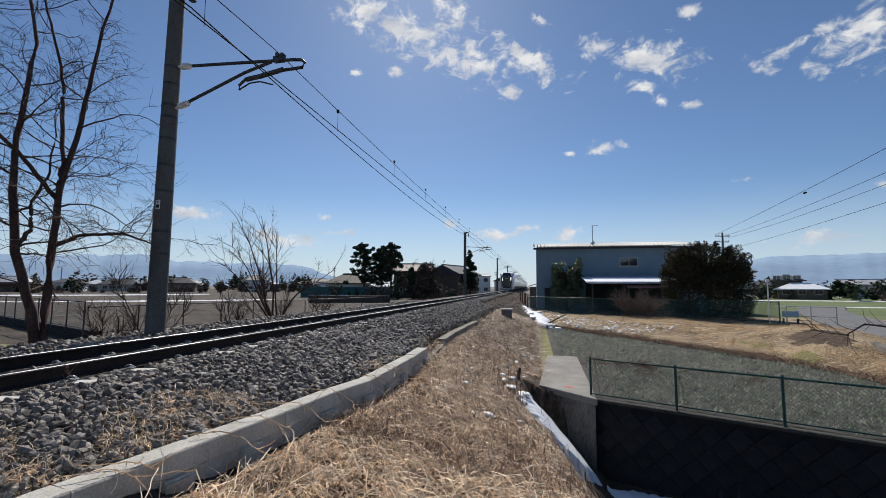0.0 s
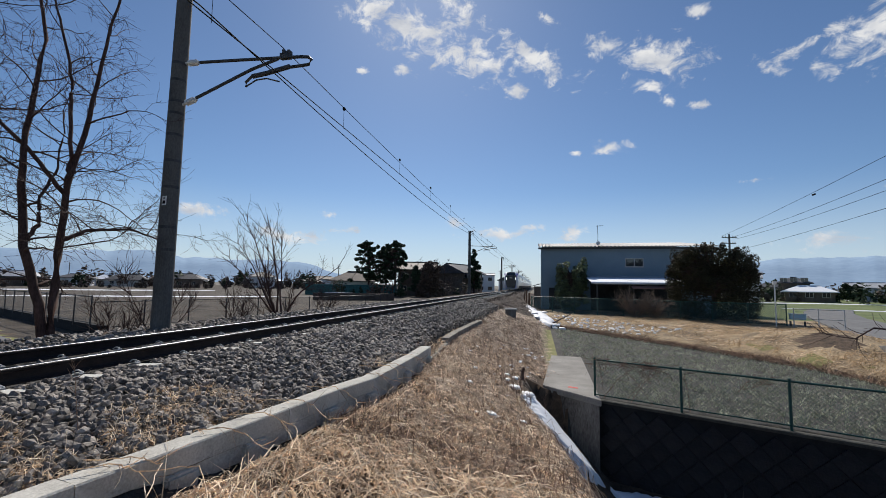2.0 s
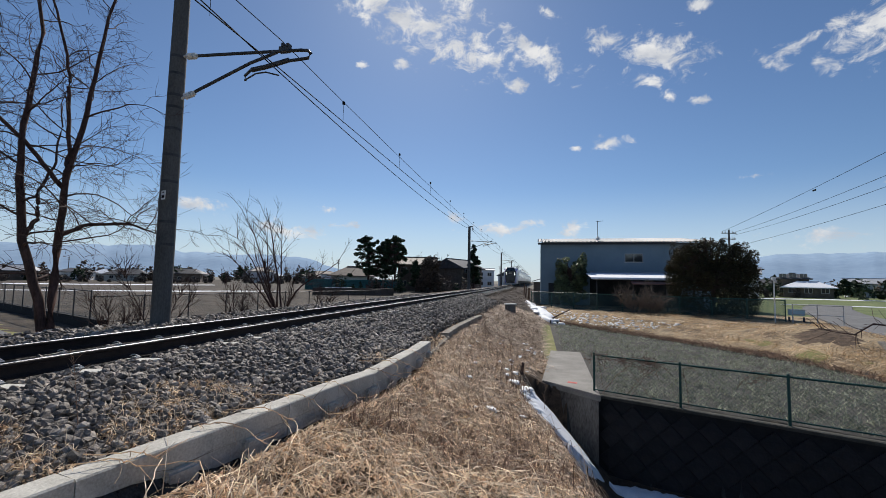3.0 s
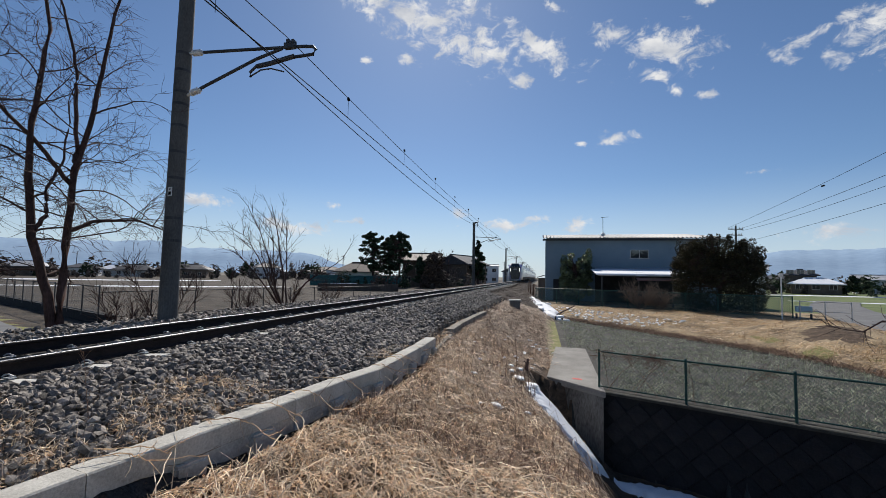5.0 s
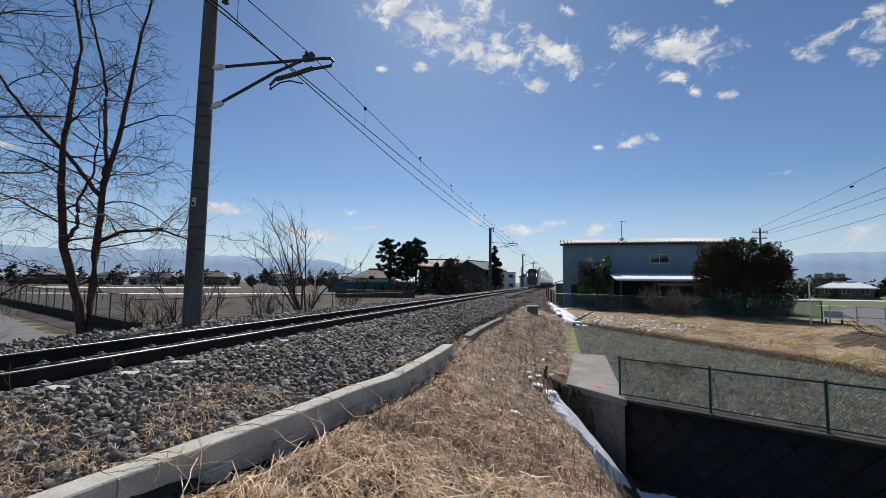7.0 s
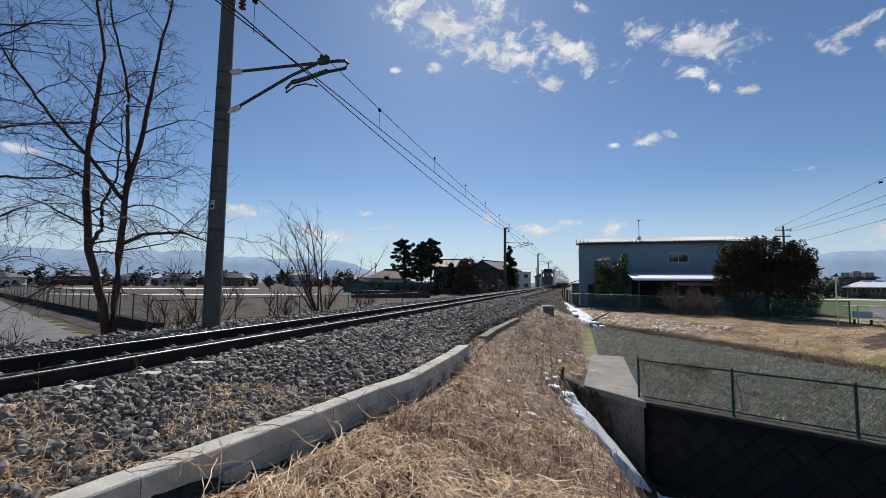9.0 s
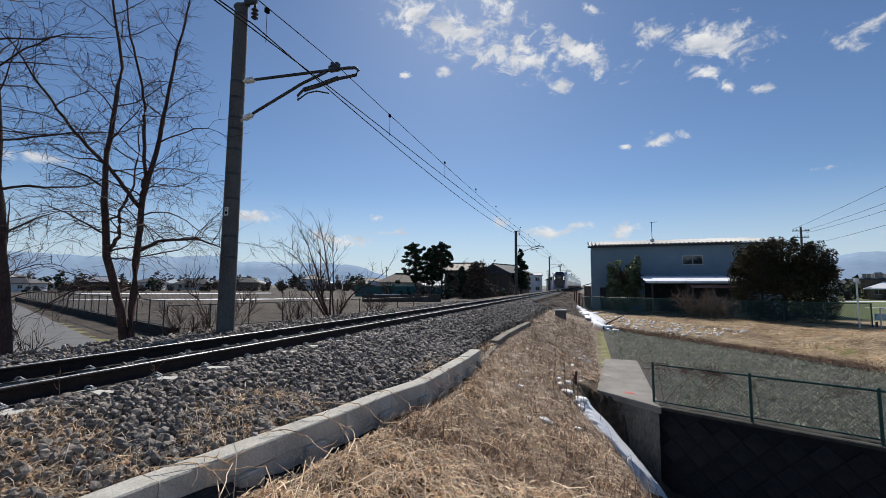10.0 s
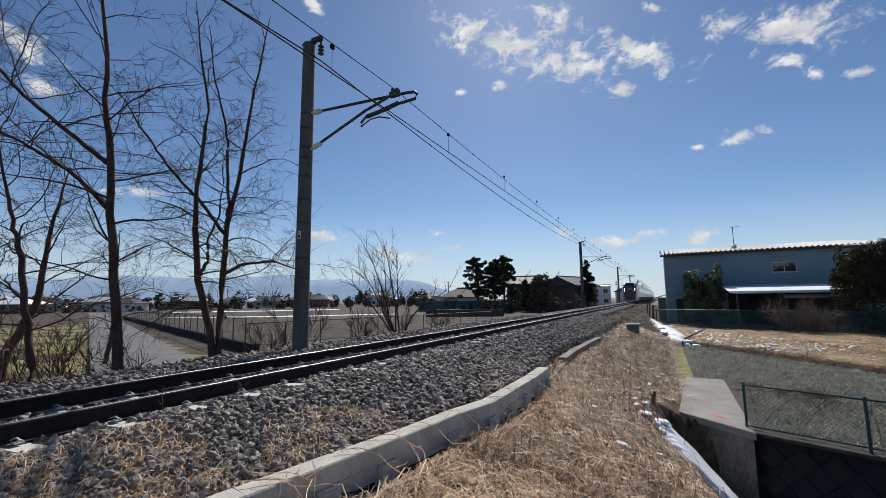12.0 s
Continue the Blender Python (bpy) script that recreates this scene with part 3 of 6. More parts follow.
def catenary_pole(m, full=True, tall=8.0, side=1):
    p = thing("catenary_pole", m, "round grey concrete overhead line pole with a steel cantilever arm", "railway pole", "overhead line poles")
    part("pole", Raw().tube([(0, 0, -0.6), (0, 0, tall)], [0.195, 0.155], 24), POLE_CONCRETE, p, smooth=False)
    a0, a1, n = 6.0, 5.1, 12 if full else 8
    for z in (a0 - 0.02, a0 - 0.42, a1 - 0.02, a1 - 0.3, 4.3, 3.7, 3.1, 2.2, 1.7, tall - 0.28):
        part("band", Raw().tube([(0, 0, z), (0, 0, z + 0.06)], 0.158 + 0.195 * 0.18 * (1 - z / 8), 20), STEEL_DARK, p, "steel band")
    arm = Raw()
    arm.tube([(0.55, 0, a0 + 0.02), (1.6, 0, a0 - 0.03), (3.15, 0, a0 - 0.11)], 0.034, n)
    part("upper_arm", arm, STEEL_DARK, p)
    brace = Raw().tube([(0.5, 0, a1 + 0.08), (1.9, 0, a0 - 0.28), (2.55, 0, a0 - 0.1)], 0.034, n)
    part("lower_arm", brace, STEEL_DARK, p)
    hook = Raw().tube([(3.1, 0, a0 - 0.11), (3.28, 0, a0 - 0.13), (3.36, 0, a0 - 0.20), (3.3, 0, a0 - 0.30), (3.1, 0, a0 - 0.31), (2.75, 0, a0 - 0.32)], 0.034, n)
    part("arm_loop", hook, STEEL_DARK, p, smooth=True)
    steady = Raw().tube([(2.85, 0, a0 - 0.3), (2.3, 0, a0 - 0.40), (1.95, 0, a0 - 0.44)], 0.05, n).tube([(1.95, 0, a0 - 0.42), (1.78, 0, a0 - 0.56), (1.8, 0, a0 - 0.66)], 0.03, n)
    part("registration_tube", steady, STEEL_DARK, p)
    part("steady_arm", Raw().tube([(1.82, 0, a0 - 0.64), (2.05, 0, a0 - 0.53), (2.3, 0, a0 - 0.52), (2.62, 0, a0 - 0.62)], 0.016, 6), STEEL_DARK, p)
    part("clamp", Raw().box((2.62, -0.05, a0 - 0.12), (2.86, 0.05, a0 - 0.0)).box((2.68, -0.06, a0 - 0.02), (2.74, 0.06, a0 + 0.07)).box((2.8, -0.06, a0 - 0.02), (2.86, 0.06, a0 + 0.05)), STEEL_DARK, p)
    for z, dz in ((a0 + 0.03, -0.01), (a1 + 0.0, 0.08)):
        ins = Raw()
        ins.tube([(0.16, 0, z - dz * 0.6), (0.24, 0, z - dz * 0.2)], 0.03, 8)
        prof = [(0.24, 0.045)] + [(0.24 + 0.03 * i, 0.075 if i % 2 else 0.05) for i in range(1, 9)] + [(0.52, 0.04)]
        ins.tube([(x, 0, z + dz * (x - 0.3) / 0.3) for x, _ in prof], [q for _, q in prof], 14)
        part("insulator", ins, PORCELAIN, p, "ribbed white porcelain insulator")
    top = Raw().box((-0.2, -0.06, tall - 0.02), (0.2, 0.06, tall + 0.05)).box((0.1, -0.04, tall), (0.45, 0.04, tall + 0.12)).tube([(0.42, 0, tall + 0.05), (0.42, 0, tall - 0.12)], 0.03, 8)
    part("top_bracket", top, STEEL_DARK, p)
    hang = Raw()
    for k in range(3):
        z = tall - 0.14 - 0.1 * k
        hang.tube([(0.42, 0, z), (0.42, 0, z - 0.05), (0.42, 0, z - 0.09)], [0.04, 0.085, 0.03], 12)
    part("hanging_insulator", hang, mat("brown porcelain", (0.05, 0.035, 0.03), (0.1, 0.07, 0.06), 5, 40, 0.3, 0) if full else STEEL_DARK, p, "dark porcelain insulator string")
    if full:
        part("number_plate", Raw().box((0.03, -0.196, 2.7), (0.15, -0.186, 2.9)), PORCELAIN, p, "white plate with dark bars").rotation_euler = (0, 0, radians(-8))
        b = part("plate_bar", Raw().box((0.05, -0.2, 2.73), (0.13, -0.196, 2.80)).box((0.07, -0.2, 2.84), (0.11, -0.196, 2.87)), WIRE, p)
        b.rotation_euler = (0, 0, radians(-8))
    return p


POLES = ((-8.08, 7.8), (-8.4, 52.1), (-8.5, 100.6), (-8.5, 140.0), (-8.5, 185.0), (-8.5, 232.0), (-8.5, 280.0))
catenary_pole(pose(-8.08, 7.8, 0.55, 0, 0.3, 0))
second = catenary_pole(pose(-8.4, 52.1, 0.5), False, 7.8)
for x, y in POLES[2:]:
    copy_thing(second, pose(x, y, 0.5))

SUPPORTS = [-42.0] + [y for _, y in POLES]


def wire(name, supports, sag, r, label):
    """One wire, span by span, from support to support."""
    for a, b in zip(supports, supports[1:]):
        A, B, n = Vector(a), Vector(b), 24
        raw = Raw().tube([A.lerp(B, i / n) - Vector((0, 0, sag * 4 * (i / n) * (1 - i / n))) for i in range(n + 1)], r, 5, caps=False)
        solo(name, raw, WIRE, label, "wire", "overhead wires")


wire("contact_wire", [(-5.40, y, 6.05) for y in SUPPORTS], 0.09, 0.012, "dark contact wire over the track")
wire("messenger_wire", [(-5.40, y, 6.69) for y in SUPPORTS], 0.38, 0.0095, "thin dark messenger wire above the contact wire")
wire("feeder_wire", [(-7.62, -42.0, 8.0), (-7.62, 7.8, 7.97)] + [(x + 0.42, y, 7.85) for x, y in POLES[1:]], 0.65, 0.017, "dark feeder wire hung from the pole tops")
drop = Raw().tube([(0, 0, 5.97), (0, 0, 6.56)], 0.005, 5).box((-0.025, -0.04, 6.53), (0.025, 0.04, 6.61)).data("dropper", WIRE)
for i in range(36):
    tagged(new("dropper", drop), "thin dropper tying the contact wire to the messenger", "dropper", "droppers of the overhead line").location = (-5.40, 10.8 + 5.0 * i - 15, 0)

# ---- more materials ----
CLAD = mat("blue grey metal cladding", (0.155, 0.225, 0.28), (0.20, 0.275, 0.33), 0.8, 14, 0.55, 0.05)
ROOF_GREY = mat("pale corrugated roof sheet", (0.30, 0.31, 0.33), (0.52, 0.53, 0.55), 0.7, 12, 0.6, 0.1)
ROOF_DARK = mat("dark roof tile", (0.035, 0.037, 0.042), (0.09, 0.09, 0.10), 1, 12, 0.6, 0.3)
ROOF_BROWN = mat("brown roof tile", (0.06, 0.043, 0.038), (0.12, 0.088, 0.078), 1, 12, 0.7, 0.3)
ROOF_RED = mat("faded red sheet", (0.20, 0.10, 0.09), (0.34, 0.18, 0.15), 1, 12, 0.7, 0.2)
PLASTER = mat("pale plaster", (0.42, 0.41, 0.38), (0.58, 0.57, 0.53), 0.8, 12, 0.9, 0.1)
PLASTER_WHITE = mat("white plaster", (0.62, 0.63, 0.64), (0.76, 0.77, 0.78), 0.8, 12, 0.9, 0.1)
PLASTER_BROWN = mat("brown weathered boards", (0.09, 0.07, 0.055), (0.20, 0.16, 0.13), 1.5, 20, 0.9, 0.2)
ALU = mat("aluminium window frame", (0.35, 0.33, 0.32), (0.5, 0.48, 0.46), 4, 30, 0.45, 0, metal=0.6)
DARK_SHEET = mat("near-black sheet", (0.02, 0.02, 0.022), (0.05, 0.05, 0.05), 2, 20, 0.9, 0.1)
PANE = glass("window pane", (0.03, 0.035, 0.04))
CONIFER = mat("dark conifer needles", (0.012, 0.022, 0.012), (0.045, 0.07, 0.032), 1.5, 25, 0.75, 0, spread=0.5, island=True)
HEDGE = mat("olive brown evergreen", (0.010, 0.011, 0.006), (0.065, 0.055, 0.024), 0.8, 20, 0.75, 0, spread=0.6, island=True, through_light=0.12)
IVY = mat("glossy broad leaf", (0.025, 0.045, 0.018), (0.24, 0.28, 0.15), 1.5, 25, 0.4, 0, spread=0.6, island=True, spec=0.5, through_light=0.45)
WHITE_PAINT = mat("white painted steel", (0.6, 0.62, 0.62), (0.8, 0.81, 0.81), 3, 40, 0.5, 0.05)
BLUE_PAINT = mat("pale blue panel", (0.35, 0.5, 0.56), (0.5, 0.64, 0.7), 3, 40, 0.5, 0.05)


# ---- bare trees ----
def limb_path(rng, start, way, length, bend, up, n):
    pts, d = [Vector(start)], Vector(way).normalized()
    for _ in range(n):
        d = (d + Vector((rng.uniform(-bend, bend), rng.uniform(-bend, bend), rng.uniform(-bend, bend) + up))).normalized()
        pts.append(pts[-1] + d * length / n)
    return pts


def along(pts, u):
    f = u * (len(pts) - 1)
    i = min(int(f), len(pts) - 2)
    return pts[i].lerp(pts[i + 1], f - i), (pts[i + 1] - pts[i]).normalized()


def side_way(rng, d, spread, up=0.25):
    s = d.orthogonal().normalized()
    s.rotate(Matrix.Rotation(rng.uniform(0, 2 * math.pi), 3, d))
    w = d * math.cos(spread) + s * math.sin(spread)
    w.z += up
    return w.normalized()


def bare_tree(m, trunks, seed, label, limbs=11, limb_len=2.6, twigs=6, base_r=0.16, group="bare trees beside the track", first=0.25, droop=-0.015, fine=0.0042, stems=2):
    """trunks: paths from the foot up, in the tree's own metres; those after the second are thinner forks."""
    rng = random.Random(seed)
    tree = thing("bare_tree", m, label, "tree", group)
    crown = Raw()
    for ti, path in enumerate(trunks):
        pts = [Vector(p) for p in path]
        fine_pts = []
        for i in range(24):
            p, _ = along(pts, i / 23)
            fine_pts.append(p + Vector((rng.uniform(-1, 1), rng.uniform(-1, 1), 0)) * 0.025 * (i > 0))
        r0 = base_r * (1 if ti == 0 else 0.9 if ti < stems else 0.42)
        rad = [r0 * (1.25 if i == 0 else 1) * (1 - i / 23) ** 0.8 + 0.010 for i in range(24)]
        part("trunk", Raw().tube(fine_pts, rad, 9), BARK, tree, smooth=True)
        count = limbs if ti < stems else max(5, limbs // 2)
        turn = rng.uniform(0, 6.28)
        for k in range(count):
            u = first + (0.97 - first) * (k + rng.random() * 0.8) / count
            p, d = along(fine_pts, u)
            L = limb_len * (1.2 - 0.7 * u) * rng.uniform(0.6, 1.3)
            turn += 2.4 + rng.uniform(-0.5, 0.5)
            steep = 0.05 + 0.75 * u + rng.uniform(-0.15, 0.3)
            way = Vector((math.cos(turn), math.sin(turn), steep))
            lp = limb_path(rng, p, way, L, 0.26, 0.05 - 0.13 * (1 - u), 9)
            lr = max(0.009, rad[int(u * 23)] * rng.uniform(0.18, 0.32))
            part("limb", Raw().tube(lp, [lr * (1 - i / 9) ** 0.8 + 0.0035 for i in range(10)], 6), BARK, tree, smooth=True)
            for b in range(4 + int(L * 2.2)):
                ub = rng.uniform(0.12, 1.0)
                q, e = along(lp, ub)
                bl = L * rng.uniform(0.2, 0.5) * (1.2 - 0.6 * ub)
                bp = limb_path(rng, q, side_way(rng, e, rng.uniform(0.5, 1.0), 0.05), bl, 0.34, droop * 2, 7)
                crown.tube(bp, [max(fine * 0.9, lr * 0.36 * (1 - i / 8)) for i in range(8)], 4, caps=False)
                for _ in range(rng.randint(2, twigs)):
                    w, g = along(bp, rng.uniform(0.3, 1.0))
                    tp = limb_path(rng, w, side_way(rng, g, rng.uniform(0.4, 0.9), 0.0), rng.uniform(0.15, 0.6), 0.36, droop * 2, 4)
                    crown.tube(tp, [fine, fine * 0.9, fine * 0.8, fine * 0.7, fine * 0.5], 3, caps=False)
    tw = part("twig_crown", crown, TWIG, tree, "fine bare dark twigs")
    tagged(tw, kind="stuff")
    return tree


TREE_Z = -0.15
bare_tree(pose(-10.6, 7.35, TREE_Z), [
    [(-0.02, -0.04, -0.4), (-0.06, -0.09, 0.73), (-0.16, -0.23, 1.54), (-0.33, -0.49, 2.76), (-0.34, -0.52, 3.87), (-0.36, -0.55, 4.87), (-0.33, -0.49, 5.91), (-0.28, -0.42, 7.08), (-0.38, -0.6, 8.6), (-0.5, -0.8, 10.2)],
    [(0.06, 0.08, -0.4), (0.01, 0.02, 0.72), (0.03, 0.05, 2.57), (0.04, 0.06, 3.84), (0.19, 0.27, 5.21), (0.28, 0.39, 6.61), (0.41, 0.55, 8.33), (0.6, 0.8, 10.4)],
    [(0.05, 0.07, 3.95), (0.06, 0.09, 4.5), (0.02, 0.03, 5.85), (0.01, 0.01, 6.39), (-0.11, -0.16, 7.39), (-0.23, -0.34, 8.2), (-0.3, -0.5, 9.6)],
    [(-0.3, -0.44, 2.5), (-0.18, -0.25, 3.0), (-0.2, -0.28, 3.5), (-0.05, -0.06, 4.3), (-0.1, 0.0, 5.6)],
    [(0.04, 0.06, 3.7), (-0.35, -0.5, 4.6), (-0.75, -1.1, 5.4), (-1.1, -1.6, 6.3), (-1.45, -2.1, 7.3)],
    [(0.04, 0.05, 2.6), (0.3, 0.45, 2.9), (0.75, 1.1, 3.0), (1.15, 1.7, 2.75)]], 11,
    "tall bare twin-stemmed tree with dark bark and fine twigs", 21, 2.3, 5, 0.098, first=0.2)
bare_tree(pose(-10.4, 5.0, TREE_Z), [
    [(0.03, 0.02, -0.4), (-0.01, -0.02, 0.61), (-0.08, -0.16, 2.29), (-0.14, -0.3, 3.53), (-0.2, -0.43, 5.44), (-0.24, -0.54, 6.02), (-0.26, -0.59, 7.47), (-0.36, -0.8, 9.2), (-0.4, -0.9, 10.8)],
    [(-0.2, -0.42, 4.9), (-0.55, -1.1, 5.5), (-0.85, -1.75, 6.1), (-1.1, -2.3, 6.8), (-1.4, -2.9, 7.7)],
    [(-0.17, -0.36, 3.9), (-0.45, -0.95, 4.6), (-0.8, -1.7, 5.1), (-1.3, -2.6, 5.5)]], 23,
    "tall bare single-stemmed tree with dark bark", 27, 2.6, 5, 0.1, stems=1)
bare_tree(pose(-11.0, 3.75, TREE_Z), [
    [(0.05, 0.05, -0.4), (0.03, 0.02, 0.64), (-0.02, -0.12, 1.65), (-0.07, -0.3, 2.92), (-0.11, -0.42, 3.35), (-0.16, -0.57, 4.11), (-0.3, -0.8, 5.6)]], 31,
    "slender bare tree with spreading thin branches", 14, 2.3, 4, 0.07)
bare_tree(pose(-15.0, 4.5, -0.5), [
    [(0, 0, -0.2), (0.1, 0.1, 1.0), (0.4, 0.5, 2.2), (0.5, 0.6, 4.0), (0.4, 0.9, 6.0)],
    [(0.1, 0.0, 0.8), (-0.5, -0.6, 2.2), (-1.2, -1.0, 4.0), (-1.8, -1.4, 5.6)]], 37,
    "spreading bare tree with dense crossing branches", 14, 2.9, 5, 0.13)
bare_tree(pose(-18.5, 8.4, -0.6), [
    [(0, 0, -0.2), (0.1, 0.2, 1.5), (-0.2, 0.3, 3.0), (0, 0.2, 5.0)]], 41,
    "small bare tree by the lane", 12, 2.3, 5, 0.08)


def shrub(m, stems, tall, seed, label, lean=0.35, twigs=5, r=0.022, bark=None):
    rng = random.Random(seed)
    t = thing("bare_shrub", m, label, "shrub", "bare shrubs")
    tw = Raw()
    for _ in range(stems):
        a = rng.uniform(0, 6.283)
        w = Vector((math.cos(a) * lean, math.sin(a) * lean, 1))
        L = tall * rng.uniform(0.6, 1.05)
        p = limb_path(rng, (0.08 * math.cos(a), 0.08 * math.sin(a), -0.1), w, L, 0.17, 0.02, 9)
        part("stem", Raw().tube(p, [r * (1 - 0.9 * i / 9) + 0.003 for i in range(10)], 5), bark or BARK, t)
        for _ in range(11):
            q, e = along(p, rng.uniform(0.25, 1))
            b = limb_path(rng, q, side_way(rng, e, 0.7, 0.2), L * rng.uniform(0.15, 0.32), 0.2, 0.03, 4)
            tw.tube(b, [0.010, 0.009, 0.007, 0.005, 0.004], 4, caps=False)
            for _ in range(twigs):
                q2, e2 = along(b, rng.uniform(0.2, 1))
                tw.tube(limb_path(rng, q2, side_way(rng, e2, 0.6, 0.15), rng.uniform(0.15, 0.5), 0.2, 0.02, 2), [0.004, 0.0035, 0.0025], 3, caps=False)
    tagged(part("twig_crown", tw, bark or TWIG, t, "fine bare twigs"), kind="stuff")
    return t


shrub(pose(-9.4, 14.2, 0.3), 8, 4.2, 5, "leafless many-stemmed shrub on the embankment edge", 0.62, 7, 0.042)
for i, (x, y, h) in enumerate(((-10.0, 12.6, 1.7), (-10.3, 15.5, 2.0), (-9.9, 9.4, 2.2), (-10.3, 8.6, 1.4), (-12.0, 6.0, 1.9), (-12.5, 4.6, 2.2), (-9.6, 17.6, 1.6), (-11.5, 3.1, 1.5), (-13.6, 5.2, 2.4))):
    shrub(pose(x, y, land(x, y)), 6, h, 60 + i, "low bare brush with thin reddish stems", 0.55, 4, 0.012)


# ---- leafy crowns ----
def leaf_cloud(rng, lobes, count, size, raw=None, flat=0.6):
    """Many small leaf clumps on and in a few uneven lobes: (x, y, z, rx, ry, rz)."""
    raw = raw or Raw()
    wts = [l[3] * l[5] for l in lobes]
    for _ in range(count):
        l = rng.choices(lobes, wts)[0]
        d = Vector((rng.gauss(0, 1), rng.gauss(0, 1), rng.gauss(0, 1))).normalized()
        k = rng.uniform(0.55, 1.0) ** 0.5 * (1 + 0.22 * noise.noise(d * 2.7 + Vector(l[:3])))
        c = Vector((l[0] + d.x * l[3] * k, l[1] + d.y * l[4] * k, l[2] + d.z * l[5] * k))
        a = Vector((rng.gauss(0, 1), rng.gauss(0, 1), rng.gauss(0, 1) * flat)).normalized()
        b = a.cross(d)
        b = b.normalized() if b.length > 0.01 else a.orthogonal().normalized()
        s = size * rng.uniform(0.5, 1.4)
        o = len(raw.v)
        raw.v += [tuple(c - a * s), tuple(c + b * s * 0.45), tuple(c + a * s), tuple(c - b * s * 0.45 + d * s * 0.25)]
        raw.face([o, o + 1, o + 2, o + 3])
    return raw


def leafy(name, m, trunk, lobes, count, size, material, seed, label, category="tree", group=""):
    rng = random.Random(seed)
    t = thing(name, m, label, category, group)
    part("trunk", Raw().tube(trunk[0], trunk[1], 8), BARK, t)
    for i, l in enumerate(lobes):
        a = Vector(trunk[0][-1]).lerp(Vector(trunk[0][0]), 0.1 + 0.5 * (i % 3) / 3)
        part("limb", Raw().tube([a, a.lerp(Vector(l[:3]), 0.6) + Vector((0, 0, 0.1)), Vector(l[:3])], [0.07, 0.05, 0.02], 5), BARK, t)
    tagged(part("crown", leaf_cloud(rng, lobes, count, size), material, t, "dense clumped foliage"), kind="stuff")
    return t


rng = random.Random(3)
lobes = [(0, 0, 2.0, 2.9, 2.2, 2.1), (-1.4, 0, 3.3, 1.6, 1.6, 1.6), (1.1, 0.2, 3.6, 1.9, 1.7, 1.6), (0.0, 0, 4.2, 1.5, 1.4, 1.1), (2.2, 0, 2.0, 0.9, 1.3, 2.0), (-2.2, 0, 2.4, 0.9, 1.0, 1.3), (2.0, 0.1, 3.6, 0.9, 0.9, 1.2)]
lobes += [(0, 0, 0.6, 2.8, 1.7, 1.0), (1.6, 0, 0.8, 1.3, 1.4, 1.2)]
lobes += [(rng.uniform(-2.7, 2.7), rng.uniform(-0.8, 0.8), rng.uniform(1.6, 4.7), rng.uniform(0.2, 0.6), 0.5, rng.uniform(0.3, 0.75)) for _ in range(38)]
for _ in range(46):
    a = rng.uniform(0.1, 3.0)
    c, r = Vector((math.cos(a) * 2.75, rng.uniform(-0.7, 0.7), 2.5 + math.sin(a) * 2.75)), rng.uniform(0.3, 0.7)
    lobes += [(c.x * k, c.y, 2.5 + (c.z - 2.5) * k, r * w, 0.2, r * w * 0.8) for k, w in ((0.92, 0.7), (1.0, 0.5), (1.07, 0.3), (1.13, 0.16))]
leafy("evergreen_bush", pose(12.25, 34.2, -0.6), ([(0, 0, -0.1), (0.1, 0, 1.2), (0, 0, 3.2)], [0.22, 0.18, 0.08]), lobes, 60000, 0.065, HEDGE, 4, "large dark olive evergreen with a ragged outline", "bush")
lobes = [(-0.2, 0, 1.4, 1.2, 0.9, 1.4), (-0.9, 0, 2.9, 0.55, 0.6, 1.0), (0.7, 0, 3.0, 0.7, 0.7, 1.2), (1.1, 0, 4.2, 0.32, 0.35, 0.8), (-1.1, 0, 3.9, 0.3, 0.35, 0.5)]
for _ in range(34):
    a, z = rng.uniform(0, 6.283), rng.uniform(0.6, 4.4)
    lobes.append((math.cos(a) * 1.35 * (1.1 - z * 0.08), math.sin(a) * 0.8, z, rng.uniform(0.15, 0.36), 0.3, rng.uniform(0.2, 0.45)))
leafy("ivy_clad_tree", pose(3.0, 41.0, -0.6), ([(0, 0, -0.1), (0.1, 0, 1.5), (0, 0, 3.8)], [0.16, 0.13, 0.06]), lobes, 6500, 0.13, IVY, 8, "ivy-clad green broadleaf tree against the workshop wall")


def conifer(m, tall, wide, seed, label, group="dark conifers", bare=0.2):
    rng = random.Random(seed)
    t = thing("conifer", m, label, "tree", group)
    part("trunk", Raw().tube([(0, 0, -0.2), (0, 0, tall)], [0.028 * tall, 0.03], 8), BARK, t)
    raw = Raw()
    z = tall * bare
    while z < tall:
        u = (z - tall * bare) / (tall * (1 - bare))
        reach = wide * (1 - u) ** 0.6 * rng.uniform(0.6, 1.15) + 0.2
        a = rng.uniform(0, 6.283)
        tip = Vector((math.cos(a) * reach, math.sin(a) * reach, z + reach * rng.uniform(-0.1, 0.3)))
        raw.tube([(0, 0, z), tip], [0.05, 0.02], 4, caps=False)
        lob = [(tip.x * k, tip.y * k, z + (tip.z - z) * k, 0.24 * reach + 0.1, 0.24 * reach + 0.1, 0.11 * reach + 0.12) for k in (0.35, 0.65, 0.95)]
        leaf_cloud(rng, lob, int(26 + 46 * reach), 0.3, raw)
        z += tall * 0.018
    tagged(part("crown", raw, CONIFER, t, "dark layered needle boughs"), kind="stuff")
    return t


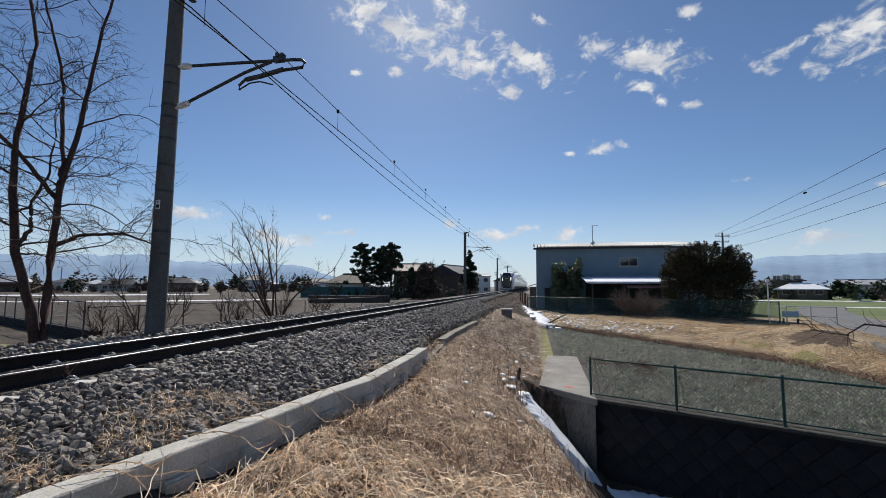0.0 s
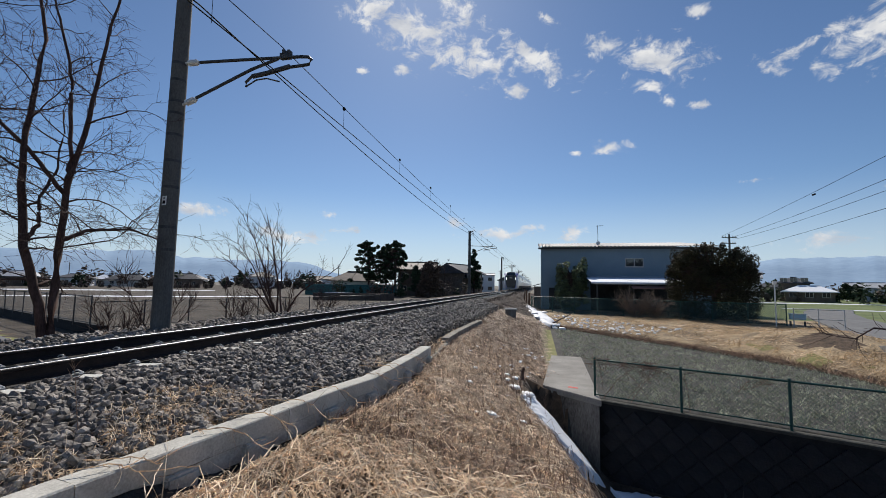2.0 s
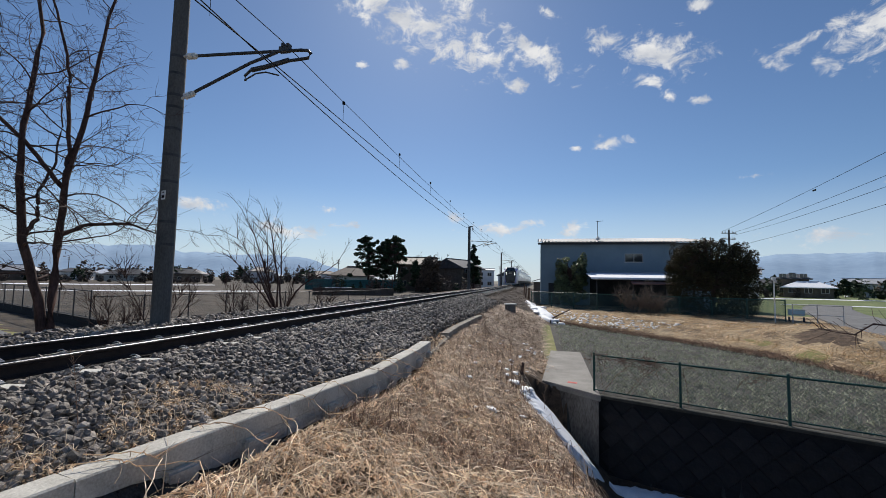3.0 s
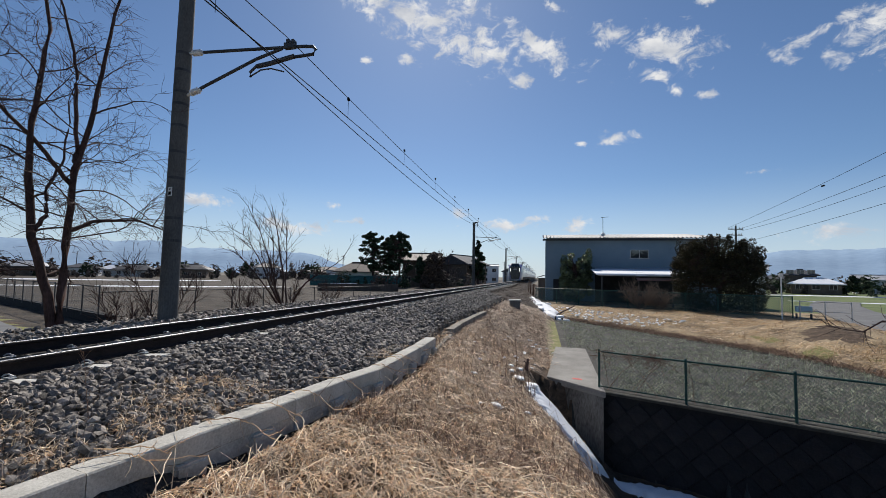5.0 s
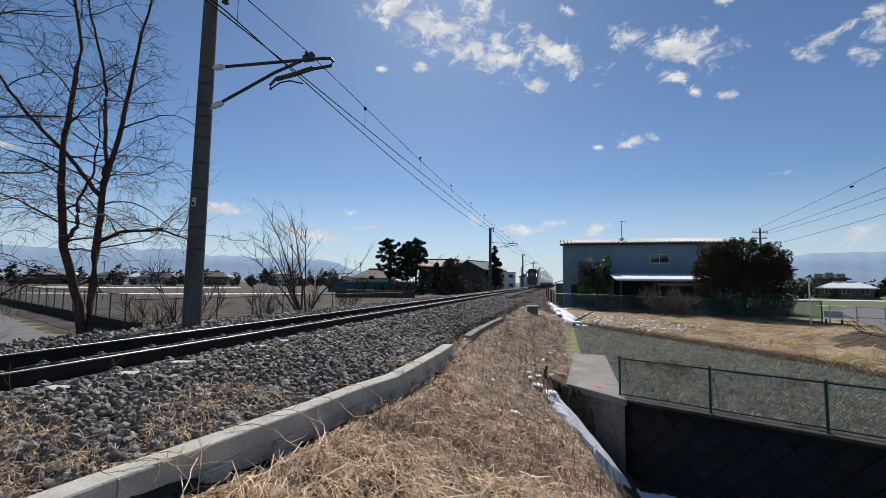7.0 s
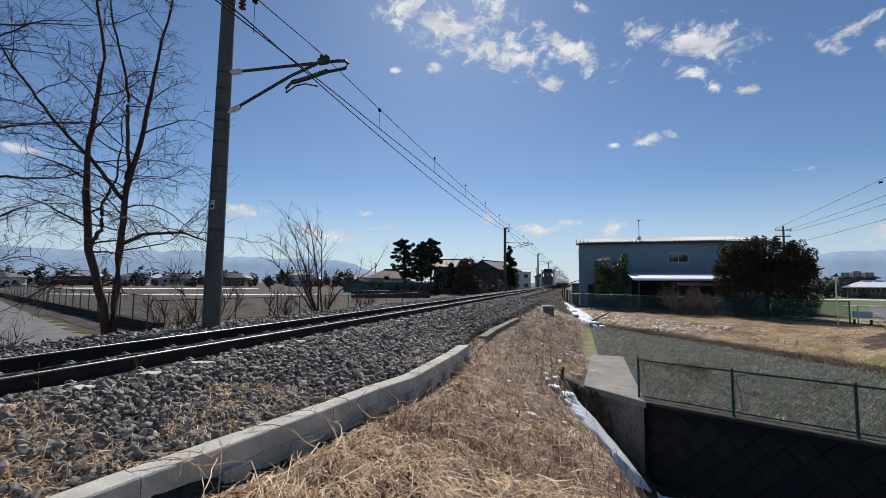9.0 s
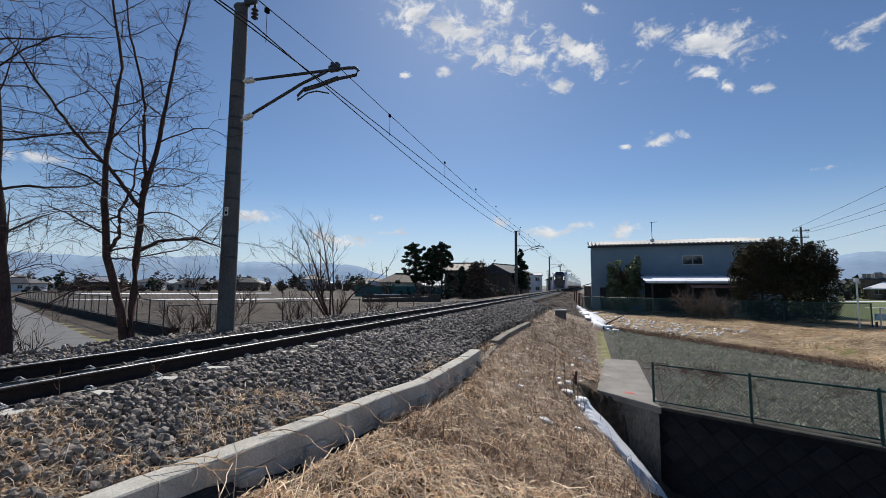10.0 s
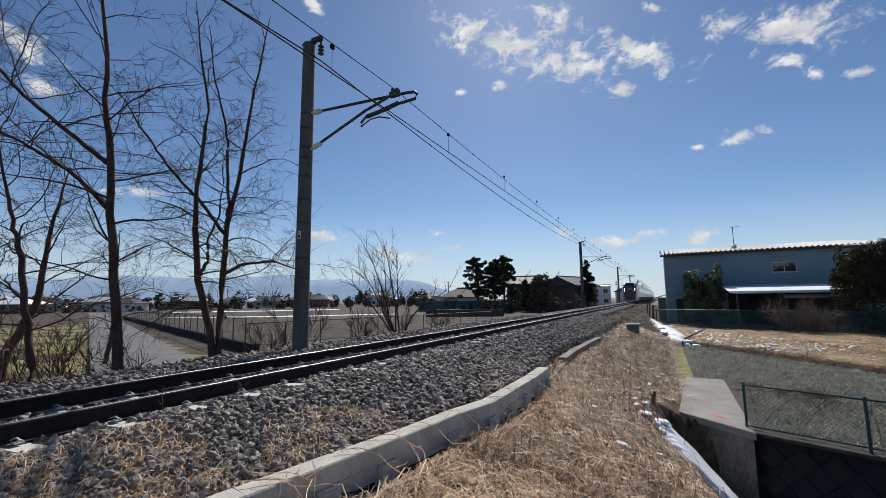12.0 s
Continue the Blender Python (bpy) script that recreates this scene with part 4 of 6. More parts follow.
for px, py, h, sd in ((-31.8, 76, 10.4, 1), (-28.9, 77.5, 9.6, 2), (-26.3, 75.5, 10.6, 3)):
    g = random.Random(sd)
    lobes = []
    for k in range(80):
        z = h * g.uniform(0.26, 0.98)
        w = 3.8 * (1.15 - z / h * 0.75)
        lobes.append((g.uniform(-w, w) * 0.8, g.uniform(-w, w) * 0.8, z, g.uniform(0.3, 0.65), g.uniform(0.3, 0.65), g.uniform(0.18, 0.4)))
    leafy("pine_tree", pose(px, py, -0.6), ([(0, 0, -0.2), (0.15, 0, h * 0.5), (0, 0.1, h * 0.95)], [0.26, 0.2, 0.06]), lobes, 7500, 0.2, CONIFER, sd, "tall dark pine with open irregular boughs behind the teal fence", "tree", "dark conifers")
leafy("brown_hedge_tree", pose(-18.6, 72, -0.6), ([(0, 0, -0.2), (0, 0.1, 2), (0, 0, 5)], [0.2, 0.15, 0.05]), [(0, 0, 3.2, 1.7, 1.4, 3.0), (0.3, 0, 5.0, 1.6, 1.3, 1.5), (-1.4, 0, 1.4, 1.2, 1.2, 1.6), (1.5, 0, 1.6, 1.2, 1.2, 1.6)], 3000, 0.24, mat("dry brown leaves", (0.045, 0.03, 0.022), (0.12, 0.085, 0.065), 1, 15, 0.9, 0, spread=0.5, island=True), 15, "tall clipped tree with dry brown leaves beside the houses")
conifer(pose(-12.0, 80, -0.6), 9.0, 1.3, 4, "narrow dark conifer beside the line")
for i, (x, y, h, w) in enumerate(((-21.3, 73, 5.4, 1.0), (62, 104, 3.6, 1.2), (66, 108, 3.4, 1.4), (58, 112, 3.2, 1.1), (-150, 190, 8, 3), (-120, 200, 7, 2.6))):
    conifer(pose(x, y, -0.6), h, w, 20 + i, "small dark evergreen near the houses")
# grey bare trees by the houses
for i, (x, y, h) in enumerate(((-22.5, 77, 6.6), (-17.0, 76, 6.2), (-19.5, 79, 7.0), (-47, 66, 5.4), (-15.0, 72, 3.2), (-50, 72, 4.2))):
    bare_tree(pose(x, y, -0.6), [[(0, 0, -0.2), (0.2, 0.1, h * 0.35), (0.1, 0.2, h * 0.7), (0, 0, h)]], 80 + i, "bare grey garden tree by the houses", 9, h * 0.36, 4, 0.1, "bare garden trees", 0.2, 0.03, 0.012)


# ---- workshop ----
BX0, BX1, BY0, BY1, BZ0 = 0.25, 15.6, 43.4, 53.0, -0.6


def corrugated(x0, x1, y0, y1, z0, z1, pitch, amp, thick=0.02):
    r, n = Raw(), int((x1 - x0) / pitch * 6)
    for i in range(n + 1):
        x = x0 + (x1 - x0) * i / n
        w = amp * math.cos(2 * math.pi * (x - x0) / pitch)
        r.v += [(x, y0, z0 + w), (x, y1, z1 + w), (x, y0, z0 + w - thick), (x, y1, z1 + w - thick)]
        if i:
            o = (i - 1) * 4
            r.face([o, o + 4, o + 5, o + 1])
            r.face([o + 2, o + 3, o + 7, o + 6])
            r.face([o, o + 2, o + 6, o + 4])
    return r


def wall_with_hole(x0, x1, z0, z1, hx0, hx1, hz0, hz1, y0, y1):
    r = Raw()
    for a, b, c, d in ((x0, hx0, z0, z1), (hx1, x1, z0, z1), (hx0, hx1, z0, hz0), (hx0, hx1, hz1, z1)):
        r.box((a, y0, c), (b, y1, d))
    return r


def sloped_wall(x0, x1, y0, y1, z0, za, zb):
    r = Raw().box((x0, y0, z0), (x1, y1, za))
    r.v = [(x, y, (zb if y == y1 else za) if z == za else z) for x, y, z in r.v]
    return r


shop = thing("workshop", pose(0, 0, 0), "two-storey blue-grey metal-clad workshop with a corrugated roof", "building")
part("front_wall", wall_with_hole(BX0, BX1, BZ0, 5.45, 8.1, 9.75, 3.6, 4.43, BY0, BY0 + 0.15), CLAD, shop)
part("side_wall", sloped_wall(BX0, BX0 + 0.15, BY0 + 0.15, BY1, BZ0, 5.45, 6.6), CLAD, shop)
part("side_wall", sloped_wall(BX1 - 0.15, BX1, BY0 + 0.15, BY1, BZ0, 5.45, 6.6), CLAD, shop)
part("rear_wall", Raw().box((BX0 + 0.15, BY1 - 0.15, BZ0), (BX1 - 0.15, BY1, 6.6)), CLAD, shop)
for k in range(17):
    x = BX0 + 0.5 + k * 0.9
    if not 7.9 < x < 9.9:
        part("cladding_seam", Raw().box((x - 0.012, BY0 - 0.014, BZ0), (x + 0.012, BY0 + 0.004, 5.4)), CLAD, shop)
part("roof", corrugated(BX0 - 0.3, BX1 + 0.3, BY0 - 0.45, BY1 + 0.3, 5.56, 6.85, 0.36, 0.06), mat("weathered grey roof sheet", (0.11, 0.115, 0.125), (0.21, 0.215, 0.225), 0.7, 12, 0.6, 0.1), shop, "pale corrugated roof sheet")
part("fascia", Raw().box((BX0 - 0.28, BY0 - 0.40, 5.28), (BX1 + 0.28, BY0 - 0.36, 5.47)), mat("dark fascia", (0.03, 0.035, 0.04), (0.06, 0.065, 0.07), 2, 20, 0.6, 0), shop)
win = part("window", Raw().box((8.1, BY0 + 0.02, 3.6), (9.75, BY0 + 0.1, 3.66)).box((8.1, BY0 + 0.02, 4.37), (9.75, BY0 + 0.1, 4.43)).box((8.1, BY0 + 0.02, 3.66), (8.16, BY0 + 0.1, 4.37)).box((9.69, BY0 + 0.02, 3.66), (9.75, BY0 + 0.1, 4.37)).box((8.9, BY0 + 0.03, 3.66), (8.96, BY0 + 0.09, 4.37)), ALU, shop, "aluminium sliding window")
for a, b in ((8.16, 8.9), (8.96, 9.69)):
    part("pane", Raw().box((a, BY0 + 0.05, 3.66), (b, BY0 + 0.06, 4.37)), PANE, win)
part("window_sill", Raw().box((8.05, BY0 - 0.05, 3.55), (9.8, BY0 + 0.02, 3.595)), ALU, shop)
# lean-to under the awning
aw = Raw()
aw.v = [(4.9, BY0 - 0.01, 2.70), (12.9, BY0 - 0.01, 2.70), (12.6, BY0 - 6.8, 1.94), (4.38, BY0 - 6.8, 1.94), (4.9, BY0 - 0.01, 2.62), (12.9, BY0 - 0.01, 2.62), (12.6, BY0 - 6.8, 1.86), (4.38, BY0 - 6.8, 1.86)]
for q in ((0, 1, 2, 3), (7, 6, 5, 4), (3, 2, 6, 7), (0, 3, 7, 4), (1, 5, 6, 2), (0, 4, 5, 1)):
    aw.face(list(q))
part("awning_roof", aw, ROOF_GREY, shop, "sloping awning sheet")
lo = Raw()
lo.v = [(7.3, BY0 - 6.6, 1.76), (12.0, BY0 - 6.6, 1.76), (12.0, BY0 - 7.3, 1.6), (7.3, BY0 - 7.3, 1.6), (7.3, BY0 - 6.6, 1.68), (12.0, BY0 - 6.6, 1.68), (12.0, BY0 - 7.3, 1.52), (7.3, BY0 - 7.3, 1.52)]
for q in ((0, 1, 2, 3), (7, 6, 5, 4), (3, 2, 6, 7), (0, 3, 7, 4), (1, 5, 6, 2), (0, 4, 5, 1)):
    lo.face(list(q))
part("lower_awning", lo, ROOF_RED, shop, "faded reddish lower awning")
for x in (4.7, 7.5, 10.0, 11.9):
    part("awning_post", Raw().box((x - 0.05, BY0 - 6.6, BZ0), (x + 0.05, BY0 - 6.5, 1.88)), STEEL_DARK, shop)
# Flat near-black sheet stands in for the shade below the awning.
part("recess_shade", Raw().box((4.9, BY0 - 0.06, BZ0), (12.9, BY0 - 0.02, 2.6)), DARK_SHEET, shop, "dark sheet painted as the shade under the awning")
part("door", Raw().box((1.0, BY0 - 0.03, BZ0), (2.1, BY0 - 0.005, 1.5)), DARK_SHEET, shop)
# snow on the awning
sn = Raw()
n = 60
for i in range(n + 1):
    x = 4.95 + 7.9 * i / n
    e = 0.10 * noise.noise((x * 1.3, 0, 0)) + 0.04 * noise.noise((x * 4, 3, 0))
    x -= 0.5 * (12.9 - x) / 8.0 + 0.25
    sn.v += [(x, BY0 - 1.6 - abs(e) * 6, 2.50 + e * 0.1), (x, BY0 - 2.6, 2.49), (x, BY0 - 6.3, 2.08), (x, BY0 - 6.84, 2.02 + e * 0.2), (x, BY0 - 6.86, 1.92 + e * 0.4)]
    if i:
        o = (i - 1) * 5
        for k in range(4):
            sn.face([o + k, o + k + 1, o + k + 6, o + k + 5])
solo("snow_on_awning", sn, SNOW, "melting white snow lying on the awning", "snow", smooth=True)
aer = thing("roof_aerial", pose(5.77, 44.2, 5.65), "thin television aerial mast with a round drum on the roof", "aerial")
part("mast", Raw().tube([(0, 0, -0.1), (0, 0, 2.1)], 0.025, 8), STEEL_DARK, aer)
part("drum", Raw().tube([(0, 0, 0.18), (0, 0, 0.26), (0, 0, 0.42), (0, 0, 0.5)], [0.12, 0.19, 0.19, 0.1], 14), WHITE_PAINT, aer)
part("boom", Raw().tube([(-0.15, 0, 2.02), (0.5, 0, 2.08)], 0.018, 6), STEEL_DARK, aer)
for k in range(5):
    part("element", Raw().tube([(-0.1 + 0.13 * k, -0.2, 2.03 + 0.012 * k), (-0.1 + 0.13 * k, 0.2, 2.03 + 0.012 * k)], 0.01, 5), STEEL_DARK, aer)
for dx, dy in ((-0.35, 0), (0.3, -0.2), (0.1, 0.35)):
    part("stay", Raw().tube([(dx, dy, -0.08), (0, 0, 0.6)], 0.008, 4), STEEL_DARK, aer)
shed = thing("lean_to_shed", pose(-0.45, 43.6, -0.6), "narrow grey weathered shed beside the workshop", "shed")
part("shed_wall", Raw().box((0, 0, 0), (0.66, 2.2, 2.2)), PLASTER_BROWN, shed)
part("shed_roof", Raw().prism(((-0.15, 2.2), (0.67, 2.45), (0.67, 2.52), (-0.15, 2.27)), -0.15, 2.3), ROOF_DARK, shed)


# ---- houses ----
def house(m, w, d, h, rise, wall, roof, label, rows=1, hip=False, group="houses along the line", eave=0.6, win_n=3):
    t = thing("house", m, label, "house", group)
    part("wall", Raw().box((-w / 2, -d / 2, -0.1), (w / 2, d / 2, h)), wall, t)
    r = Raw()
    a, b, q = w / 2 + eave, d / 2 + eave, (d / 2 if hip else 0)
    r.v = [(-a, -b, h), (a, -b, h), (a, b, h), (-a, b, h), (-a + q, 0, h + rise), (a - q, 0, h + rise), (-a, -b, h - 0.15), (a, -b, h - 0.15), (a, b, h - 0.15), (-a, b, h - 0.15)]
    for f in ((0, 1, 5, 4), (2, 3, 4, 5), (1, 2, 5), (3, 0, 4), (0, 6, 7, 1), (1, 7, 8, 2), (2, 8, 9, 3), (3, 9, 6, 0), (6, 9, 8, 7)):
        r.face(list(f))
    part("roof", r, roof, t)
    part("ridge", Raw().tube([(-a + q, 0, h + rise), (a - q, 0, h + rise)], 0.14, 6), roof, t)
    win_raw = Raw().box((-0.6, -0.04, 0), (0.6, 0.02, 0.07)).box((-0.6, -0.04, 1.0), (0.6, 0.02, 1.07)).box((-0.6, -0.04, 0.07), (-0.53, 0.02, 1.0)).box((0.53, -0.04, 0.07), (0.6, 0.02, 1.0)).box((-0.03, -0.03, 0.07), (0.03, 0.02, 1.0)).data("window", ALU)
    pane_raw = Raw().box((-0.53, -0.015, 0.07), (0.53, -0.005, 1.0)).data("pane", PANE)
    for s in range(rows):
        for k in range(win_n):
            x = -w / 2 + w * (k + 0.5) / win_n
            wi = part("window", win_raw, ALU, t)
            wi.location = (x, -d / 2 - 0.002, 0.9 + 2.7 * s)
            part("pane", pane_raw, PANE, wi)
    return t


house(pose(-37.5, 82, -0.6, 0, 0, 8), 7.5, 6, 2.8, 1.9, PLASTER, ROOF_BROWN, "low house with a brown hipped tile roof behind the teal fence", 1, True)
house(pose(-24.3, 84, -0.6, 0, 0, 10), 7.0, 7, 5.2, 1.6, PLASTER_BROWN, ROOF_BROWN, "brown two-storey house half hidden by trees", 2)
house(pose(-15.8, 84, -0.6, 0, 0, 70), 8.0, 6.6, 4.6, 1.8, PLASTER_BROWN, ROOF_DARK, "two-storey house with a dark gabled roof behind bare trees", 2)
house(pose(-15.5, 128, -0.6, 0, 0, 5), 5, 7, 5.4, 0.5, PLASTER_WHITE, ROOF_GREY, "white boxy two-storey house near the line", 2, eave=0.2, win_n=2)
house(pose(-13.3, 185, -0.6, 0, 0, 88), 8, 6.4, 4.6, 1.8, PLASTER_WHITE, ROOF_DARK, "white gabled house far along the line", 2, win_n=2)
rng = random.Random(44)
for i in range(26):
    a, r = radians(rng.uniform(-78, -27)), rng.uniform(165, 230)
    roofm = rng.choice((SNOW, ROOF_DARK, ROOF_DARK, ROOF_GREY, ROOF_BROWN))
    house(pose(r * math.sin(a), r * math.cos(a), -0.6, 0, 0, rng.uniform(20, 75)), rng.uniform(8, 13), rng.uniform(6, 8), rng.choice((2.4, 2.6, 3.0, 4.4)), rng.uniform(1.3, 2.0), rng.choice((PLASTER, PLASTER_WHITE, PLASTER_BROWN)), roofm, ("snow-roofed farmhouse across the bare field" if roofm is SNOW else "low farmhouse across the bare field"), 1, True, "farmhouses across the field")
house(pose(-41, 96, -0.6, 0, 0, 30), 6, 5, 2.3, 1.2, PLASTER_WHITE, SNOW, "small white house with a snowy roof", 1, True)
for i, (x, y, w, h, wallm, roofm) in enumerate(((51.0, 96, 7.2, 2.0, PLASTER_BROWN, SNOW), (50.6, 100, 4.8, 3.7, PLASTER_BROWN, ROOF_DARK), (39.6, 92, 2.4, 4.4, PLASTER_WHITE, ROOF_GREY), (72, 112, 9, 3.0, PLASTER_WHITE, ROOF_GREY), (64, 135, 9, 3, PLASTER, ROOF_DARK), (90, 120, 12, 2.6, PLASTER, ROOF_BROWN), (104, 112, 11, 2.6, PLASTER_WHITE, ROOF_DARK), (56, 140, 8, 3, PLASTER_BROWN, SNOW), (120, 130, 12, 3, PLASTER_WHITE, ROOF_GREY))):
    house(pose(x, y, -0.6, 0, 0, -25), w, 5, h, 1.1, wallm, roofm, ("low house with snow lying on its roof beyond the green field" if roofm is SNOW else "house beyond the green field"), 1 if h < 3.5 else 2, i in (0, 1, 4), "houses beyond the green field")


def hedge_belt(label, a0, a1, r0, r1, count, tall, material, seed, size=0.7):
    """A broken line of garden trees and hedges seen far across the fields."""
    g = random.Random(seed)
    raw = Raw()
    for _ in range(count):
        a, r = radians(g.uniform(a0, a1)), g.uniform(r0, r1)
        h = tall * g.uniform(0.35, 1.0) ** 1.6
        x, y = r * math.sin(a), r * math.cos(a)
        w = h * g.uniform(0.3, 0.9)
        raw.tube([(x, y, -0.7), (x, y, -0.6 + h * 0.6)], 0.12, 4)
        leaf_cloud(g, [(x, y, -0.6 + h * 0.5, w * 0.55, w * 0.55, h * 0.5), (x + w * 0.3, y, -0.6 + h * 0.3, w * 0.4, w * 0.4, h * 0.3)], 90, size, raw)
    solo("distant_hedge", raw, material, label, "hedge", kind="stuff")


FAR_BROWN = mat("bare grey brown thicket", (0.07, 0.055, 0.045), (0.15, 0.12, 0.10), 0.5, 5, 0.9, 0, spread=0.4, island=True)
hedge_belt("far belt of bare garden trees among the farmhouses", -80, -24, 170, 260, 120, 7.5, FAR_BROWN, 1)
hedge_belt("far belt of dark evergreen garden trees", -80, -24, 165, 250, 60, 8.5, CONIFER, 2)
hedge_belt("low hedges at the edge of the bare field", -78, -30, 150, 165, 60, 2.2, FAR_BROWN, 3, 0.45)
hedge_belt("far belt of bare garden trees beyond the green field", 20, 50, 100, 160, 50, 4.6, FAR_BROWN, 4, 0.45)
hedge_belt("far dark pines beyond the green field", 22, 50, 95, 150, 34, 5.2, CONIFER, 5, 0.45)
hedge_belt("brown thicket round the houses beside the line", -23, -9, 70, 78, 26, 4.2, FAR_BROWN, 6, 0.22)
hedge_belt("dark shrubs round the houses beside the line", -27, -10, 72, 80, 16, 3.6, CONIFER, 7, 0.22)

# teal fence and low wall before the houses
net_fence(pose(-43.5, 73.5, -0.6, 0, 0, 4), 9, 2.0, 2.0, 0.12, 0.055, mat("bright teal sheet", (0.03, 0.11, 0.115), (0.07, 0.19, 0.19), 2, 30, 0.7, 0.1), "teal sheet and net fence before the house garden", 0.05)
solo("low_field_wall", Raw().box((0, 0, -0.3), (10.5, 0.4, 0.95)), mat("dark low wall", (0.05, 0.04, 0.035), (0.12, 0.1, 0.085), 1, 12, 0.9, 0.3), "low dark retaining wall by the field", "wall", m=pose(-28.5, 50, -0.6, 0, 0, 25), bevel=0.03)
solo("snow_patch", Raw().box((1.5, 0.03, 0.95), (5.0, 0.37, 1.02)), SNOW, "thin snow on the low wall", "snow", m=pose(-28.5, 50, -0.6, 0, 0, 25), bevel=0.025)

# ---- train ----
BODY_WHITE = mat("pearl white train paint", (0.60, 0.60, 0.64), (0.70, 0.70, 0.74), 1, 20, 0.3, 0, spec=0.5)
TRAIN_BLACK = mat("black train front", (0.012, 0.013, 0.018), (0.025, 0.026, 0.034), 2, 20, 0.2, 0, spec=0.6)
VIOLET = mat("violet stripe", (0.12, 0.08, 0.36), (0.17, 0.12, 0.45), 2, 20, 0.3, 0, spec=0.5)
UNDER = mat("sooty underframe", (0.012, 0.012, 0.013), (0.04, 0.04, 0.042), 3, 30, 0.8, 0.2)
TRAIN_PANE = glass("tinted train window", (0.01, 0.02, 0.02))
LAMP = bpy.data.materials.new("lit headlight")
LAMP.use_nodes = True
LAMP.node_tree.nodes["Principled BSDF"].inputs["Emission Color"].default_value = (1, 0.97, 0.92, 1)
LAMP.node_tree.nodes["Principled BSDF"].inputs["Emission Strength"].default_value = 3.0


def section(w, top, low=0.95):
    """Half outline of a coach from the sill round the roof."""
    right = [(w * 0.97, low), (w, low + 0.5), (w, 2.2), (w * 0.965, 2.85), (w * 0.87, top - 0.28), (w * 0.66, top - 0.08), (w * 0.3, top)]
    return right + [(-x, z) for x, z in reversed(right)]


def loft(rings, close0=True, close1=True):
    r, n = Raw(), len(rings[0])
    for ring_pts in rings:
        r.v += ring_pts
    for i in range(len(rings) - 1):
        for k in range(n):
            k2 = (k + 1) % n
            r.face([i * n + k, i * n + k2, (i + 1) * n + k2, (i + 1) * n + k])
    if close0:
        r.face(list(range(n)))
    if close1:
        r.face([(len(rings) - 1) * n + k for k in range(n)][::-1])
    return r


